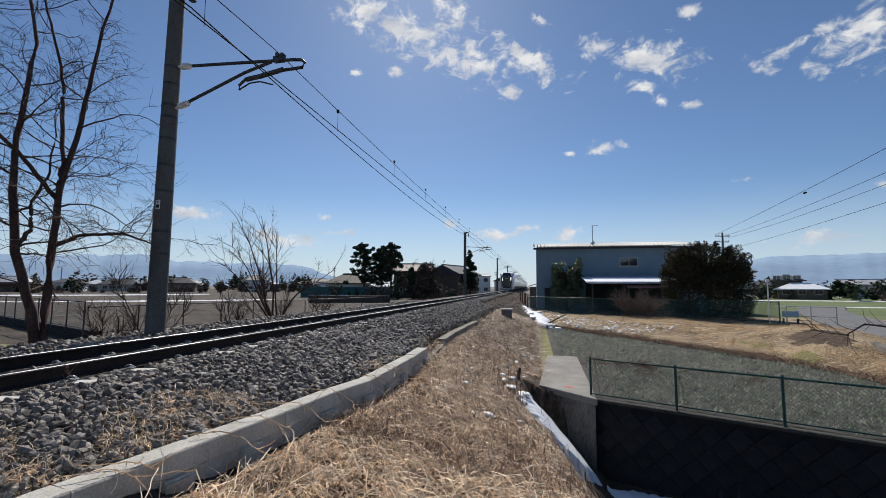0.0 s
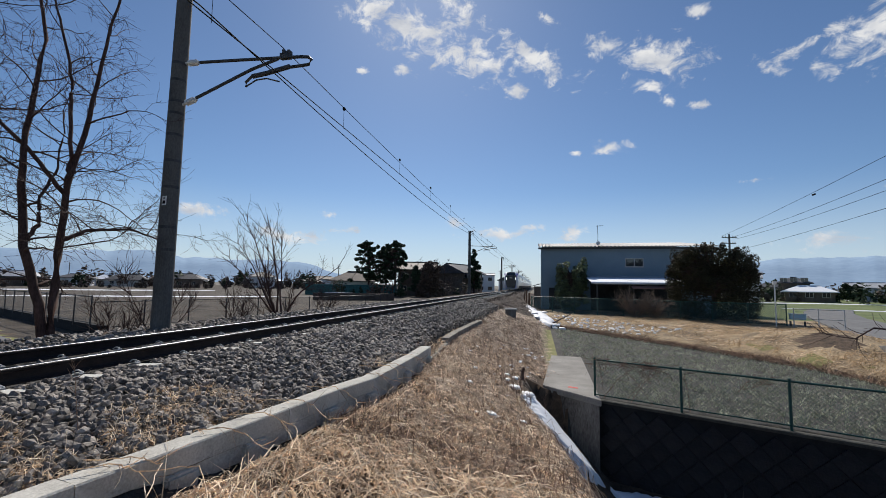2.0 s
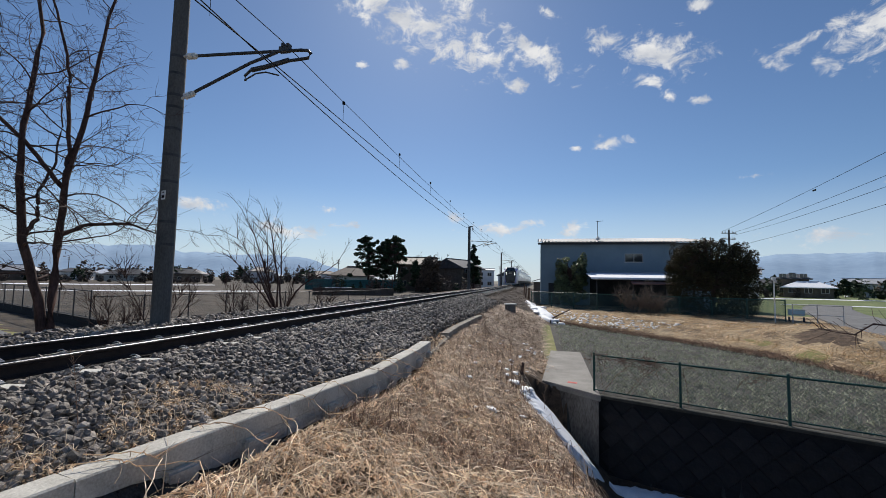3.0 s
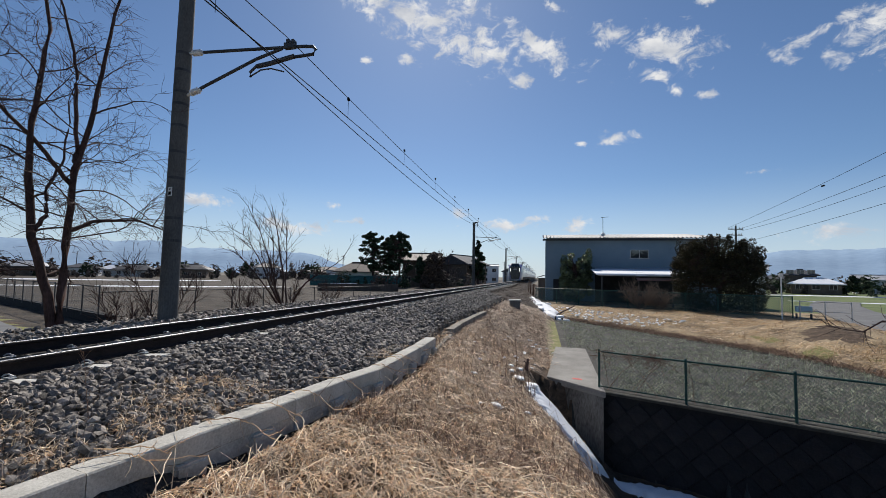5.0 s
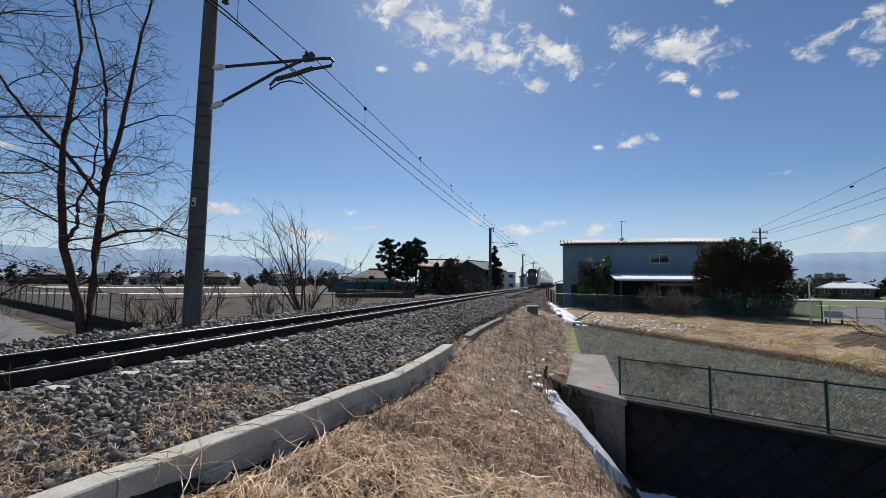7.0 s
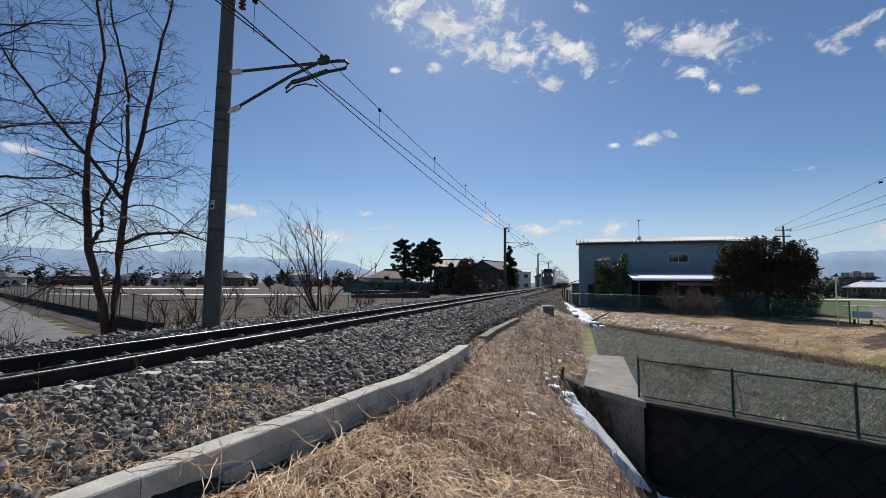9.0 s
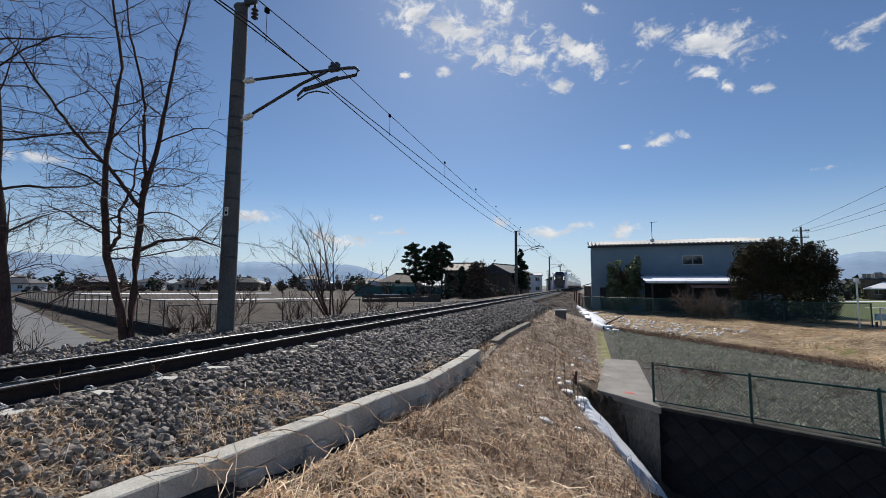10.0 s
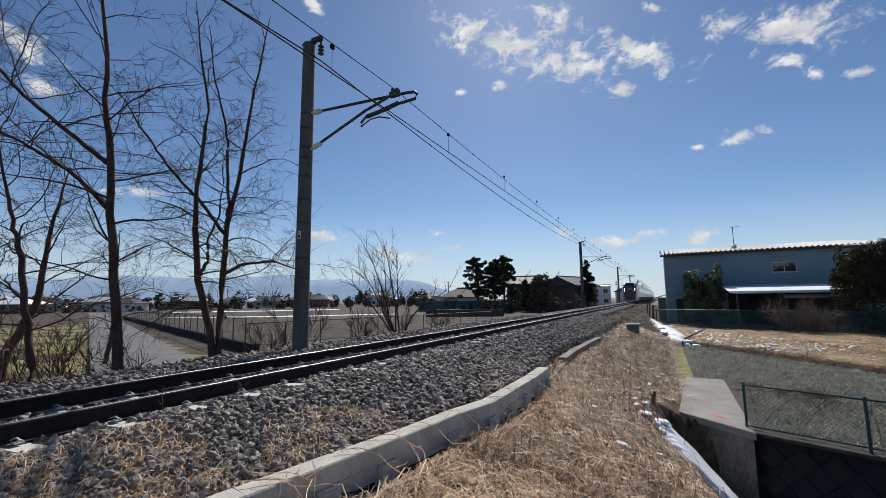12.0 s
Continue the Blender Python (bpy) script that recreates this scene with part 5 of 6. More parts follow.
def coach(m, L, front, label):
    t = thing("train_car", m, label, "train", "cars of the train")
    s = section(1.46, 3.7)
    y0 = 2.2 if front else 0.2
    part("body", loft([[(x, y, z) for x, z in s] for y in (y0, L - 0.2)]), BODY_WHITE, t, smooth=False)
    part("underframe", Raw().box((-1.25, y0 + 0.3, 0.35), (1.25, L - 0.5, 0.96)), UNDER, t)
    for yb in (y0 + 2.0, L - 3.6):
        bogie = part("bogie", Raw().box((-1.0, yb - 1.5, 0.35), (1.0, yb + 1.5, 0.7)), UNDER, t)
        for dy in (-1.05, 1.05):
            for sx in (-0.566, 0.566):
                part("wheel", Raw().tube([(sx - 0.06, yb + dy, 0.43), (sx + 0.06, yb + dy, 0.43)], 0.43, 18), UNDER, bogie)
    for side in (-1, 1):
        wy = y0 + 3.2
        while wy < L - 2.5:
            part("side_window", Raw().box((side * 1.462 - 0.004, wy, 1.95), (side * 1.462 + 0.004, wy + 1.35, 2.7)), TRAIN_PANE, t)
            wy += 1.75
        for dy in (y0 + 1.5, L - 1.9):
            door = part("door", Raw().box((side * 1.462 - 0.006, dy, 1.1), (side * 1.462 + 0.006, dy + 0.95, 3.0)), BODY_WHITE, t)
            part("door_window", Raw().box((side * 1.47 - 0.005, dy + 0.3, 2.0), (side * 1.47 + 0.005, dy + 0.65, 2.8)), TRAIN_PANE, door)
    part("roof_unit", Raw().box((-0.9, L * 0.4, 3.62), (0.9, L * 0.62, 3.86)), ROOF_GREY, t, bevel=0.06)
    if front:
        nose = []
        for y, w, top, low in ((2.21, 1.46, 3.7, 0.5), (1.5, 1.45, 3.72, 0.42), (0.9, 1.42, 3.66, 0.36), (0.45, 1.34, 3.35, 0.34), (0.12, 1.22, 3.0, 0.34), (0.0, 1.1, 2.9, 0.36)):
            k = (top - low) / 2.75
            nose.append([(x * w / 1.46, y, low + (z - 0.95) * k) for x, z in s])
        part("nose", loft(nose), BODY_WHITE, t, smooth=True)
        part("front_panel", Raw().prism(((-0.78, 0.5), (0.78, 0.5), (1.08, 2.0), (1.06, 2.95), (-1.06, 2.95), (-1.08, 2.0)), -0.03, 0.3), TRAIN_BLACK, t, "glossy black front panel")
        part("windscreen", loft([[(-0.95, -0.02, 2.97), (0.95, -0.02, 2.97), (0.95, 0.3, 2.97), (-0.95, 0.3, 2.97)], [(-0.72, 0.75, 3.66), (0.72, 0.75, 3.66), (0.72, 0.95, 3.66), (-0.72, 0.95, 3.66)]]), TRAIN_PANE, t, "sloping cab windscreen")
        part("gangway_door", Raw().box((-0.42, -0.06, 1.0), (0.42, -0.028, 2.85)), TRAIN_BLACK, t)
        part("emblem", Raw().box((-0.34, -0.068, 2.42), (0.34, -0.06, 2.5)).box((-0.28, -0.068, 2.53), (0.28, -0.06, 2.57)), CLIP_STEEL, t, "silver emblem bars")
        for sx in (-1, 1):
            lamp_body = part("headlight", Raw().box((sx * 0.86 - 0.06, -0.05, 2.0), (sx * 0.86 + 0.06, -0.028, 2.75)), TRAIN_BLACK, t)
            for k in range(5):
                part("lens", Raw().box((sx * 0.86 - 0.045, -0.056, 2.06 + 0.13 * k), (sx * 0.86 + 0.045, -0.05, 2.15 + 0.13 * k)), LAMP, lamp_body, "lit white lamp")
            st = Raw()
            st.v = [(sx * 0.9, -0.02, 0.45), (sx * 1.0, 0.0, 0.45), (sx * 1.16, 0.02, 2.95), (sx * 1.05, -0.02, 2.95), (sx * 1.30, 0.9, 3.52), (sx * 1.42, 0.9, 3.2)]
            st.face([0, 1, 2, 3])
            st.face([3, 2, 5, 4])
            part("violet_stripe", st, VIOLET, t, "violet stripe up the cab corner")
        part("skirt", Raw().prism(((-1.0, 0.18), (1.0, 0.18), (1.15, 0.5), (-1.15, 0.5)), 0.05, 1.6), CLAD, t, bevel=0.05)
        part("coupler", Raw().box((-0.2, -0.15, 0.6), (0.2, 0.2, 0.9)), UNDER, t, bevel=0.03)
    return t


TRAIN_Y = 86.0
coach(pose(TRACK_X, TRAIN_Y, RAIL_Z), 21.0, True, "white limited express cab car with a black front and violet stripe")
second_car = coach(pose(TRACK_X, TRAIN_Y + 21.0, RAIL_Z), 20.5, False, "white express train passenger car with dark windows")
for k in range(2, 8):
    copy_thing(second_car, pose(TRACK_X, TRAIN_Y + 21.0 + 20.5 * (k - 1), RAIL_Z))

# ---- lineside things ----
box = thing("concrete_box", pose(-1.62, 25.6, land(-1.62, 25.6), 0, 0, 8), "small concrete cable box with a pale lid on the embankment", "cable box")
part("box_body", Raw().box((-0.3, -0.25, -0.2), (0.3, 0.25, 0.45)), CONCRETE_OLD, box, bevel=0.015)
part("lid", Raw().box((-0.36, -0.3, 0.452), (0.36, 0.3, 0.53)), SLEEPER, box, "pale concrete lid", bevel=0.012)
post = thing("white_post", pose(13.6, 28.8, land(13.6, 28.8)), "thin white painted post with a lamp box beside the road", "post")
part("shaft", Raw().tube([(0, 0, -0.3), (0, 0, 2.6)], 0.036, 10), WHITE_PAINT, post)
part("head", Raw().box((-0.1, -0.06, 2.52), (0.1, 0.06, 2.72)), WHITE_PAINT, post, bevel=0.02)
gate = thing("guard_rail", pose(14.6, 29.0, land(15.5, 29.0), 0, 0, -22), "white steel pipe guard rail at the road's edge", "guard rail")
for i in range(3):
    part("post", Raw().tube([(i * 1.1, 0, -0.2), (i * 1.1, 0, 1.15)], 0.03, 8), CLIP_STEEL, gate)
for z in (0.55, 1.1):
    part("pipe", Raw().tube([(0, 0, z), (2.2, 0, z)], 0.022, 8), CLIP_STEEL, gate)
cab = thing("panel_box", pose(15.6, 30.6, land(15.6, 30.6), 0, 0, -20), "pale blue panelled box by the road", "box")
part("box_body", Raw().box((-0.4, -0.2, 0.4), (0.4, 0.2, 0.72)), BLUE_PAINT, cab, bevel=0.03)
part("leg", Raw().box((-0.4, -0.05, -0.1), (-0.3, 0.05, 0.3)), STEEL_DARK, cab)
part("leg", Raw().box((0.3, -0.05, -0.1), (0.4, 0.05, 0.3)), STEEL_DARK, cab)
part("lid", Raw().box((-0.44, -0.24, 0.722), (0.44, 0.24, 0.76)), WHITE_PAINT, cab, bevel=0.02)


def utility_pole(m, tall, label, arms=3):
    t = thing("utility_pole", m, label, "utility pole", "utility poles")
    part("pole", Raw().tube([(0, 0, -0.5), (0, 0, tall)], [0.17, 0.10], 12), POLE_CONCRETE, t)
    for k in range(arms):
        z = tall - 0.5 - 0.75 * k
        w = 0.9 - 0.12 * k
        arm = part("crossarm", Raw().box((-w, -0.05, z), (w, 0.05, z + 0.09)), STEEL_DARK, t)
        for x in (-w + 0.08, -w / 2, w / 2, w - 0.08):
            part("insulator", Raw().tube([(x, 0, z + 0.09), (x, 0, z + 0.15), (x, 0, z + 0.27)], [0.03, 0.07, 0.04], 8), PORCELAIN, arm)
    return t


utility_pole(pose(23.6, 60, -0.6, 0, 0, 10), 9.2, "concrete utility pole with crossarms behind the evergreen")
utility_pole(pose(14.9, -4, -0.6, 0, 0, 10), 10.6, "concrete utility pole near the road")
for i, (x, y, h) in enumerate(((72, 95, 7), (70.5, 100, 6.5), (6.5, 150, 9), (9, 190, 9), (-60, 120, 8), (-100, 140, 9), (-180, 130, 9), (-14, 160, 8))):
    utility_pole(pose(x, y, -0.6, 0, 0, 20 * i), h, "distant concrete utility pole among the houses", 2)


def span_wire(a, b, sag, r):
    n = 30
    A, B = Vector(a), Vector(b)
    raw = Raw().tube([A.lerp(B, i / n) - Vector((0, 0, sag * 4 * i / n * (1 - i / n))) for i in range(n + 1)], r, 5)
    solo("power_line", raw, WIRE, "thin dark power line sagging between utility poles", "wire", "power lines")


for dx, z0, z1, sag in ((-0.8, 8.35, 10.2, 0.4), (-0.2, 8.0, 9.4, 0.8), (0.5, 7.9, 9.0, 0.9), (0.0, 6.3, 7.4, 0.5)):
    span_wire((23.6 + dx, 60, z0), (14.9 + dx, -4, z1), sag, 0.014)
solo("line_joint", Raw().tube([(0, -0.2, 0), (0, -0.12, 0), (0, 0.12, 0), (0, 0.2, 0)], [0.02, 0.07, 0.07, 0.02], 8), WIRE, "dark joint box on a power line", "joint box", m=pose(19.84, 36, 8.66))

# ---- snow ----


def snow_sheet(name, pts, widths, lift, label, seed=0):
    """A thick irregular strip of old snow laid along a line on the ground."""
    raw, n, c = Raw(), 14 * (len(pts) - 1), 9
    for i in range(n + 1):
        u = i / n * (len(pts) - 1)
        k = min(int(u), len(pts) - 2)
        p = Vector(pts[k]).lerp(Vector(pts[k + 1]), u - k)
        w = (widths[k] + (widths[k + 1] - widths[k]) * (u - k)) * (1 + 0.55 * noise.noise((i * 0.3, seed, 0))) * min(1.0, 0.15 + min(i, n - i) * 0.22)
        d = (Vector(pts[k + 1]) - Vector(pts[k])).normalized()
        s = Vector((d.y, -d.x))
        for j in range(c):
            v = (j / (c - 1) - 0.5) * 2
            e = 1 + (0.45 * noise.noise((i * 0.45, seed + (3 if v > 0 else 8), 5)) + 0.25 * noise.noise((i * 1.3, seed + (3 if v > 0 else 8), 7))) * abs(v)
            q = p + s * (w / 2 * v * e)
            h = lift * (1 - v * v) ** 0.5 - 0.03 + 0.035 * noise.noise((q.x * 5, q.y * 5, 2))
            raw.v.append((q.x, q.y, land(q.x, q.y) + h))
        if i:
            o = (i - 1) * c
            for j in range(c - 1):
                raw.face([o + j, o + j + 1, o + c + j + 1, o + c + j])
    solo(name, raw, SNOW, label, "snow", "old snow patches", smooth=True)


snow_sheet("snow_strip", ((-0.16, 10.27), (0.05, 10.04), (0.32, 9.72), (0.62, 9.32), (0.9, 8.98)), (0.3, 1.0, 1.4, 1.5, 0.9), 0.26, "strip of melting snow below the concrete abutment")
snow_sheet("snow_strip", ((1.45, 9.75), (2.05, 9.6), (2.6, 9.45), (3.3, 9.15)), (0.3, 0.6, 0.6, 0.4), 0.12, "snow lying on the canal bed", 3)
snow_sheet("snow_strip", ((-1.1, 42.0), (-0.5, 37.0), (0.0, 33.5), (0.4, 30.0), (0.75, 27.0)), (0.5, 1.0, 1.5, 1.3, 0.6), 0.26, "snow lying along the foot of the embankment", 6)
snow_sheet("snow_strip", ((-70, 40), (-60, 44), (-48, 52), (-40, 60)), (1.5, 3.0, 3.0, 1.5), 0.1, "long thin snow patch on the bare field", 9)
snow_sheet("snow_strip", ((-110, 62), (-90, 75), (-78, 90)), (4, 6, 3), 0.15, "long thin snow patch on the bare field", 12)
snow_sheet("snow_strip", ((34, 82), (50, 84), (70, 82)), (2, 3, 2), 0.1, "long thin snow patch on the green field", 15)
snow_sheet("snow_strip", ((28, 58), (40, 56), (52, 50)), (0.6, 0.9, 0.6), 0.1, "thin snow patch on the green field", 18)


def clump(rng, r):
    raw = Raw()
    n = 8
    for zi, (zz, k) in enumerate(((-0.3, 0.8), (0.15, 1.0), (0.5, 0.7))):
        for a in range(n):
            f = k * r * rng.uniform(0.7, 1.2)
            raw.v.append((f * math.cos(6.283 * a / n), f * 0.8 * math.sin(6.283 * a / n), zz * r * rng.uniform(0.8, 1.2)))
    raw.v.append((0, 0, 0.65 * r))
    for zi in range(2):
        for a in range(n):
            b = (a + 1) % n
            raw.face([zi * n + a, zi * n + b, zi * n + n + b, zi * n + n + a])
    for a in range(n):
        raw.face([2 * n + a, 2 * n + (a + 1) % n, 3 * n])
    return raw


rng = random.Random(12)
CLUMPS = [clump(rng, 1.0).data("snow_clump", SNOW_CRUMB, smooth=True) for _ in range(5)]


def snow_clump(x, y, s, label, group, tall=0.65, lift=0.02):
    ob = tagged(new("snow_clump", rng.choice(CLUMPS)), label, "snow", group)
    ob.matrix_basis = Matrix.Translation((x, y, land(x, y) + 0.6 * s + lift)) @ Matrix.Rotation(rng.uniform(0, 6), 4, "Z") @ Matrix.Diagonal((s * rng.uniform(0.8, 1.8), s, s * tall, 1))


for _ in range(40):
    y = rng.uniform(6.5, 17)
    snow_clump(-0.9 + rng.gauss(0, 0.5) + 0.03 * y, y, rng.uniform(0.03, 0.075), "small clump of old snow in the dry grass", "snow clumps on the embankment")
for x, y, s in ((-0.3, 10.2, 0.16), (-0.15, 10.5, 0.13), (-0.5, 9.6, 0.12), (-0.35, 9.8, 0.13), (-0.7, 10.0, 0.09), (-1.3, 8.3, 0.06), (-0.75, 6.9, 0.045), (-0.55, 10.6, 0.1)):
    snow_clump(x, y, s, "small clump of old snow in the dry grass", "snow clumps on the embankment")
for _ in range(330):
    u = rng.random()
    x = 0.9 + 8.5 * u
    y = lerp_table(x, FIELD_EDGE) + 0.7 + rng.random() ** 1.3 * 5.0
    if x - 0.8 > (y - 24) * 2.2 + 6:
        continue
    snow_clump(x, y, rng.uniform(0.045, 0.10), "scattered white clump on the dry bank", "white clumps on the bank", 0.7, 0.04)

# ---- dry grass ----


def strand(raw, p, way, length, width, lift, seg=3):
    """One thin bent straw."""
    d = Vector((math.cos(way), math.sin(way), 0))
    s = Vector((-d.y, d.x, 0)) * width
    o = len(raw.v)
    fall = land(p[0] + d.x * length, p[1] + d.y * length) - land(p[0], p[1])
    fall = clamp(fall, -length, length * 0.6)
    for i in range(seg + 1):
        u = i / seg
        q = Vector(p) + d * length * u + Vector((0, 0, lift * math.sin(u * 2.6) + 0.004 + fall * u)) + s * 6 * math.sin(u * 3 + way)
        w = s * (1 - 0.6 * u)
        raw.v += [(q.x - w.x, q.y - w.y, q.z), (q.x + w.x, q.y + w.y, q.z + width * 0.5)]
        if i:
            k = o + 2 * i - 2
            raw.face([k, k + 1, k + 3, k + 2])


def straw_field(count, x0, x1, y0, y1, label, rng, keep, length=(0.10, 0.34), width=(0.0016, 0.0034), material=None, lift=(0.01, 0.07)):
    raw = Raw()
    for _ in range(count):
        y = y0 + (y1 - y0) * rng.random() ** 1.7
        x = rng.uniform(x0, x1)
        if not keep(x, y):
            continue
        z = land(x, y)
        k = 1 + y * 0.05
        strand(raw, (x, y, z), rng.gauss(-0.9, 0.75) + 2.6 * noise.noise((x * 1.3, y * 1.3, 11)) + (math.pi if rng.random() < 0.4 else 0), rng.uniform(*length) * (1 + y * 0.015), rng.uniform(*width) * k, rng.uniform(*lift) * (2.2 if rng.random() < 0.08 else 1))
    return solo("dry_grass", raw, material or STRAW, label, "dry grass", kind="stuff")


def on_bank(x, y):
    return x > lerp_table(y, BEAM_LINE) + (0.24 + 0.16 * noise.noise((y * 2.3, 0, 1)) if y < 8 else -0.25) and land(x, y) > -2.2 and not (y > 11.2 and x > 0.25) and not (9.0 < y < 12.4 and x > -0.3) and not (7.6 < y <= 9.0 and x > 0.4)


rng = random.Random(77)


def patchy(x, y):
    return on_bank(x, y) and noise.noise((x * 2.2, y * 2.2, 4)) + 0.6 * noise.noise((x * 6, y * 6, 2)) > -0.18


straw_field(44000, -3.2, 1.4, 1.2, 9.5, "tangled pale dry grass lying on the embankment", rng, patchy, (0.06, 0.26), (0.0018, 0.006), None, (0.004, 0.055))


def leaf_litter(count, x0, x1, y0, y1, label, rng, keep):
    """Short curled dead leaves, each a bent two-piece blade."""
    raw = Raw()
    for _ in range(count):
        x, y = rng.uniform(x0, x1), y0 + (y1 - y0) * rng.random() ** 1.6
        if not keep(x, y):
            continue
        a, tilt = rng.uniform(0, 6.283), rng.uniform(-0.2, 0.9)
        d = Vector((math.cos(a), math.sin(a), tilt)).normalized() * rng.uniform(0.015, 0.045) * (1 + 0.04 * y)
        w = Vector((-d.y, d.x, rng.uniform(-0.02, 0.02))) * rng.uniform(0.2, 0.42)
        c, o = Vector((x, y, land(x, y) + rng.uniform(0.005, 0.05))), len(raw.v)
        up = Vector((0, 0, d.length * rng.uniform(0.1, 0.6)))
        raw.v += [tuple(c - d), tuple(c - w - up), tuple(c + w - up), tuple(c + d)]
        raw.face([o, o + 1, o + 2])
        raw.face([o + 2, o + 1, o + 3])
    return solo("leaf_litter", raw, LITTER, label, "dead leaves", kind="stuff")


leaf_litter(64000, -3.0, 1.4, 1.2, 15, "curled brown dead leaves among the dry grass", rng, on_bank)
straw_field(1300, -2.9, 1.0, 2.4, 11, "long pale stalks bent over the dry grass", rng, on_bank, (0.25, 0.65), (0.003, 0.005), None, (0.04, 0.18))
straw_field(16000, -4.0, 2.0, 1.3, -5.5, "tangled pale dry grass behind the standing point", rng, lambda x, y: x > lerp_table(y, BEAM_LINE) + 0.1, (0.1, 0.3), (0.003, 0.006))
straw_field(9000, -3.4, -0.6, 30, 95, "dry grass along the far embankment", rng, lambda x, y: True, (0.2, 0.5), (0.006, 0.012), DRY_STEM, (0.03, 0.16))
straw_field(22000, -2.6, 1.0, 7.5, 34, "tangled brown dry grass lying along the embankment", rng, on_bank, (0.10, 0.32), (0.0026, 0.0065), WEED, (0.01, 0.07))
straw_field(8000, -2.6, 0.8, 4.5, 26, "brown dead weeds among the dry grass", rng, on_bank, (0.12, 0.35), (0.0018, 0.0035), BRAMBLE, (0.03, 0.16))


def creeping(x, y):
    rough = 0.35 * noise.noise((x * 2.1, y * 2.1, 9))
    return y + rough < 2.45 or math.hypot((x + 3.25) / 0.55, (y - 3.5) / 0.8) < 1 + rough or (y > 6.5 and x > -2.8)


straw_field(15000, -4.4, -2.6, 0.8, 8, "dry grass creeping over the ballast", rng, creeping, (0.06, 0.22), (0.0018, 0.0038), None, (0.02, 0.06))
leaf_litter(15000, -4.4, -2.6, 0.8, 5.0, "dead leaves blown over the ballast", rng, creeping)
straw_field(9000, -14, -9.6, 1.0, 22, "dry grass on the far side of the track", rng, lambda x, y: x < -10.4 or noise.noise((x, y, 3)) > 0.1, (0.15, 0.5), (0.003, 0.006), None, (0.03, 0.18))


def on_low_bank(x, y):
    bare = math.hypot((x - 10.4) / 1.0, (y - 18.6) / 1.1) < 1.1
    return past_field(x, y) > 0.1 and beyond_wall(x, y) > 0 and not bare and noise.noise((x * 0.9, y * 0.9, 21)) > -0.25


straw_field(17000, 0.8, 15, 14, 34, "orange dry grass on the low bank", rng, on_low_bank, (0.12, 0.36), (0.003, 0.006), mat("orange dry straw", (0.30, 0.18, 0.08), (0.62, 0.46, 0.27), 0.5, 30, 0.7, 0, spread=0.5, island=True, through_light=0.25), (0.02, 0.10))
straw_field(7000, 6.5, 14, 13, 30, "pale bleached grass tufts on the low bank", rng, lambda x, y: on_low_bank(x, y) and noise.noise((x * 0.7, y * 0.7, 30)) > 0.05, (0.12, 0.32), (0.003, 0.006), None, (0.01, 0.06))
EDGE_STRAW = Raw()
for _ in range(7000):
    x = rng.uniform(0.9, 10.2)
    y = lerp_table(x, FIELD_EDGE) + rng.gauss(0.25, 0.3)
    strand(EDGE_STRAW, (x, y, land(x, y)), rng.gauss(-2.2, 0.8), rng.uniform(0.12, 0.4), rng.uniform(0.004, 0.008), rng.uniform(0.04, 0.16))
solo("dry_grass", EDGE_STRAW, BRAMBLE, "brown dry grass hanging over the edge of the field", "dry grass", kind="stuff")


def crop():
    raw = Raw()
    rng = random.Random(5)
    for row in range(70):
        s = 0.5 * row
        for _ in range(230):
            t = rng.random()
            y = 9 + 20 * t * t ** 0.3
            x = -6 + s * 0.62 + (29 - y) * 0.22 + rng.gauss(0, 0.05)
            if x < 0.95 or past_field(x, y) > -0.2 or beyond_wall(x, y) < 0.45 or (y > 10 and y < 16.6 and x < 1.7):
                continue
            z = land(x, y)
            for _ in range(3):
                strand(raw, (x + rng.gauss(0, 0.04), y + rng.gauss(0, 0.06), z), rng.uniform(0, 6.28), rng.uniform(0.07, 0.2), rng.uniform(0.005, 0.011), rng.uniform(0.03, 0.11), 2)
    solo("field_crop", raw, CROP, "rows of short grey-green winter crop stubble", "crop", kind="stuff")


crop()


# ---- weeds, stalks and vines ----
def stalk(x, y, tall, seed, r=0.006, label="tall thin dry weed stalk", twig=6):
    g = random.Random(seed)
    weed = thing("weed_stalk", pose(0, 0, 0), label, "weed", "dry weed stalks")
    p = limb_path(g, (x, y, land(x, y) - 0.03), (g.uniform(-0.12, 0.12), g.uniform(-0.12, 0.12), 1), tall, 0.06, 0.02, 8)
    part("stem", Raw().tube(p, [r * (1 - 0.7 * i / 8) for i in range(9)], 5), BRAMBLE, weed)
    for _ in range(twig):
        q, e = along(p, g.uniform(0.2, 1))
        part("side_twig", Raw().tube(limb_path(g, q, side_way(g, e, 0.7, 0.2), tall * g.uniform(0.08, 0.25), 0.25, 0.02, 3), [r * 0.5, r * 0.45, r * 0.4, r * 0.2], 4), BRAMBLE, weed)


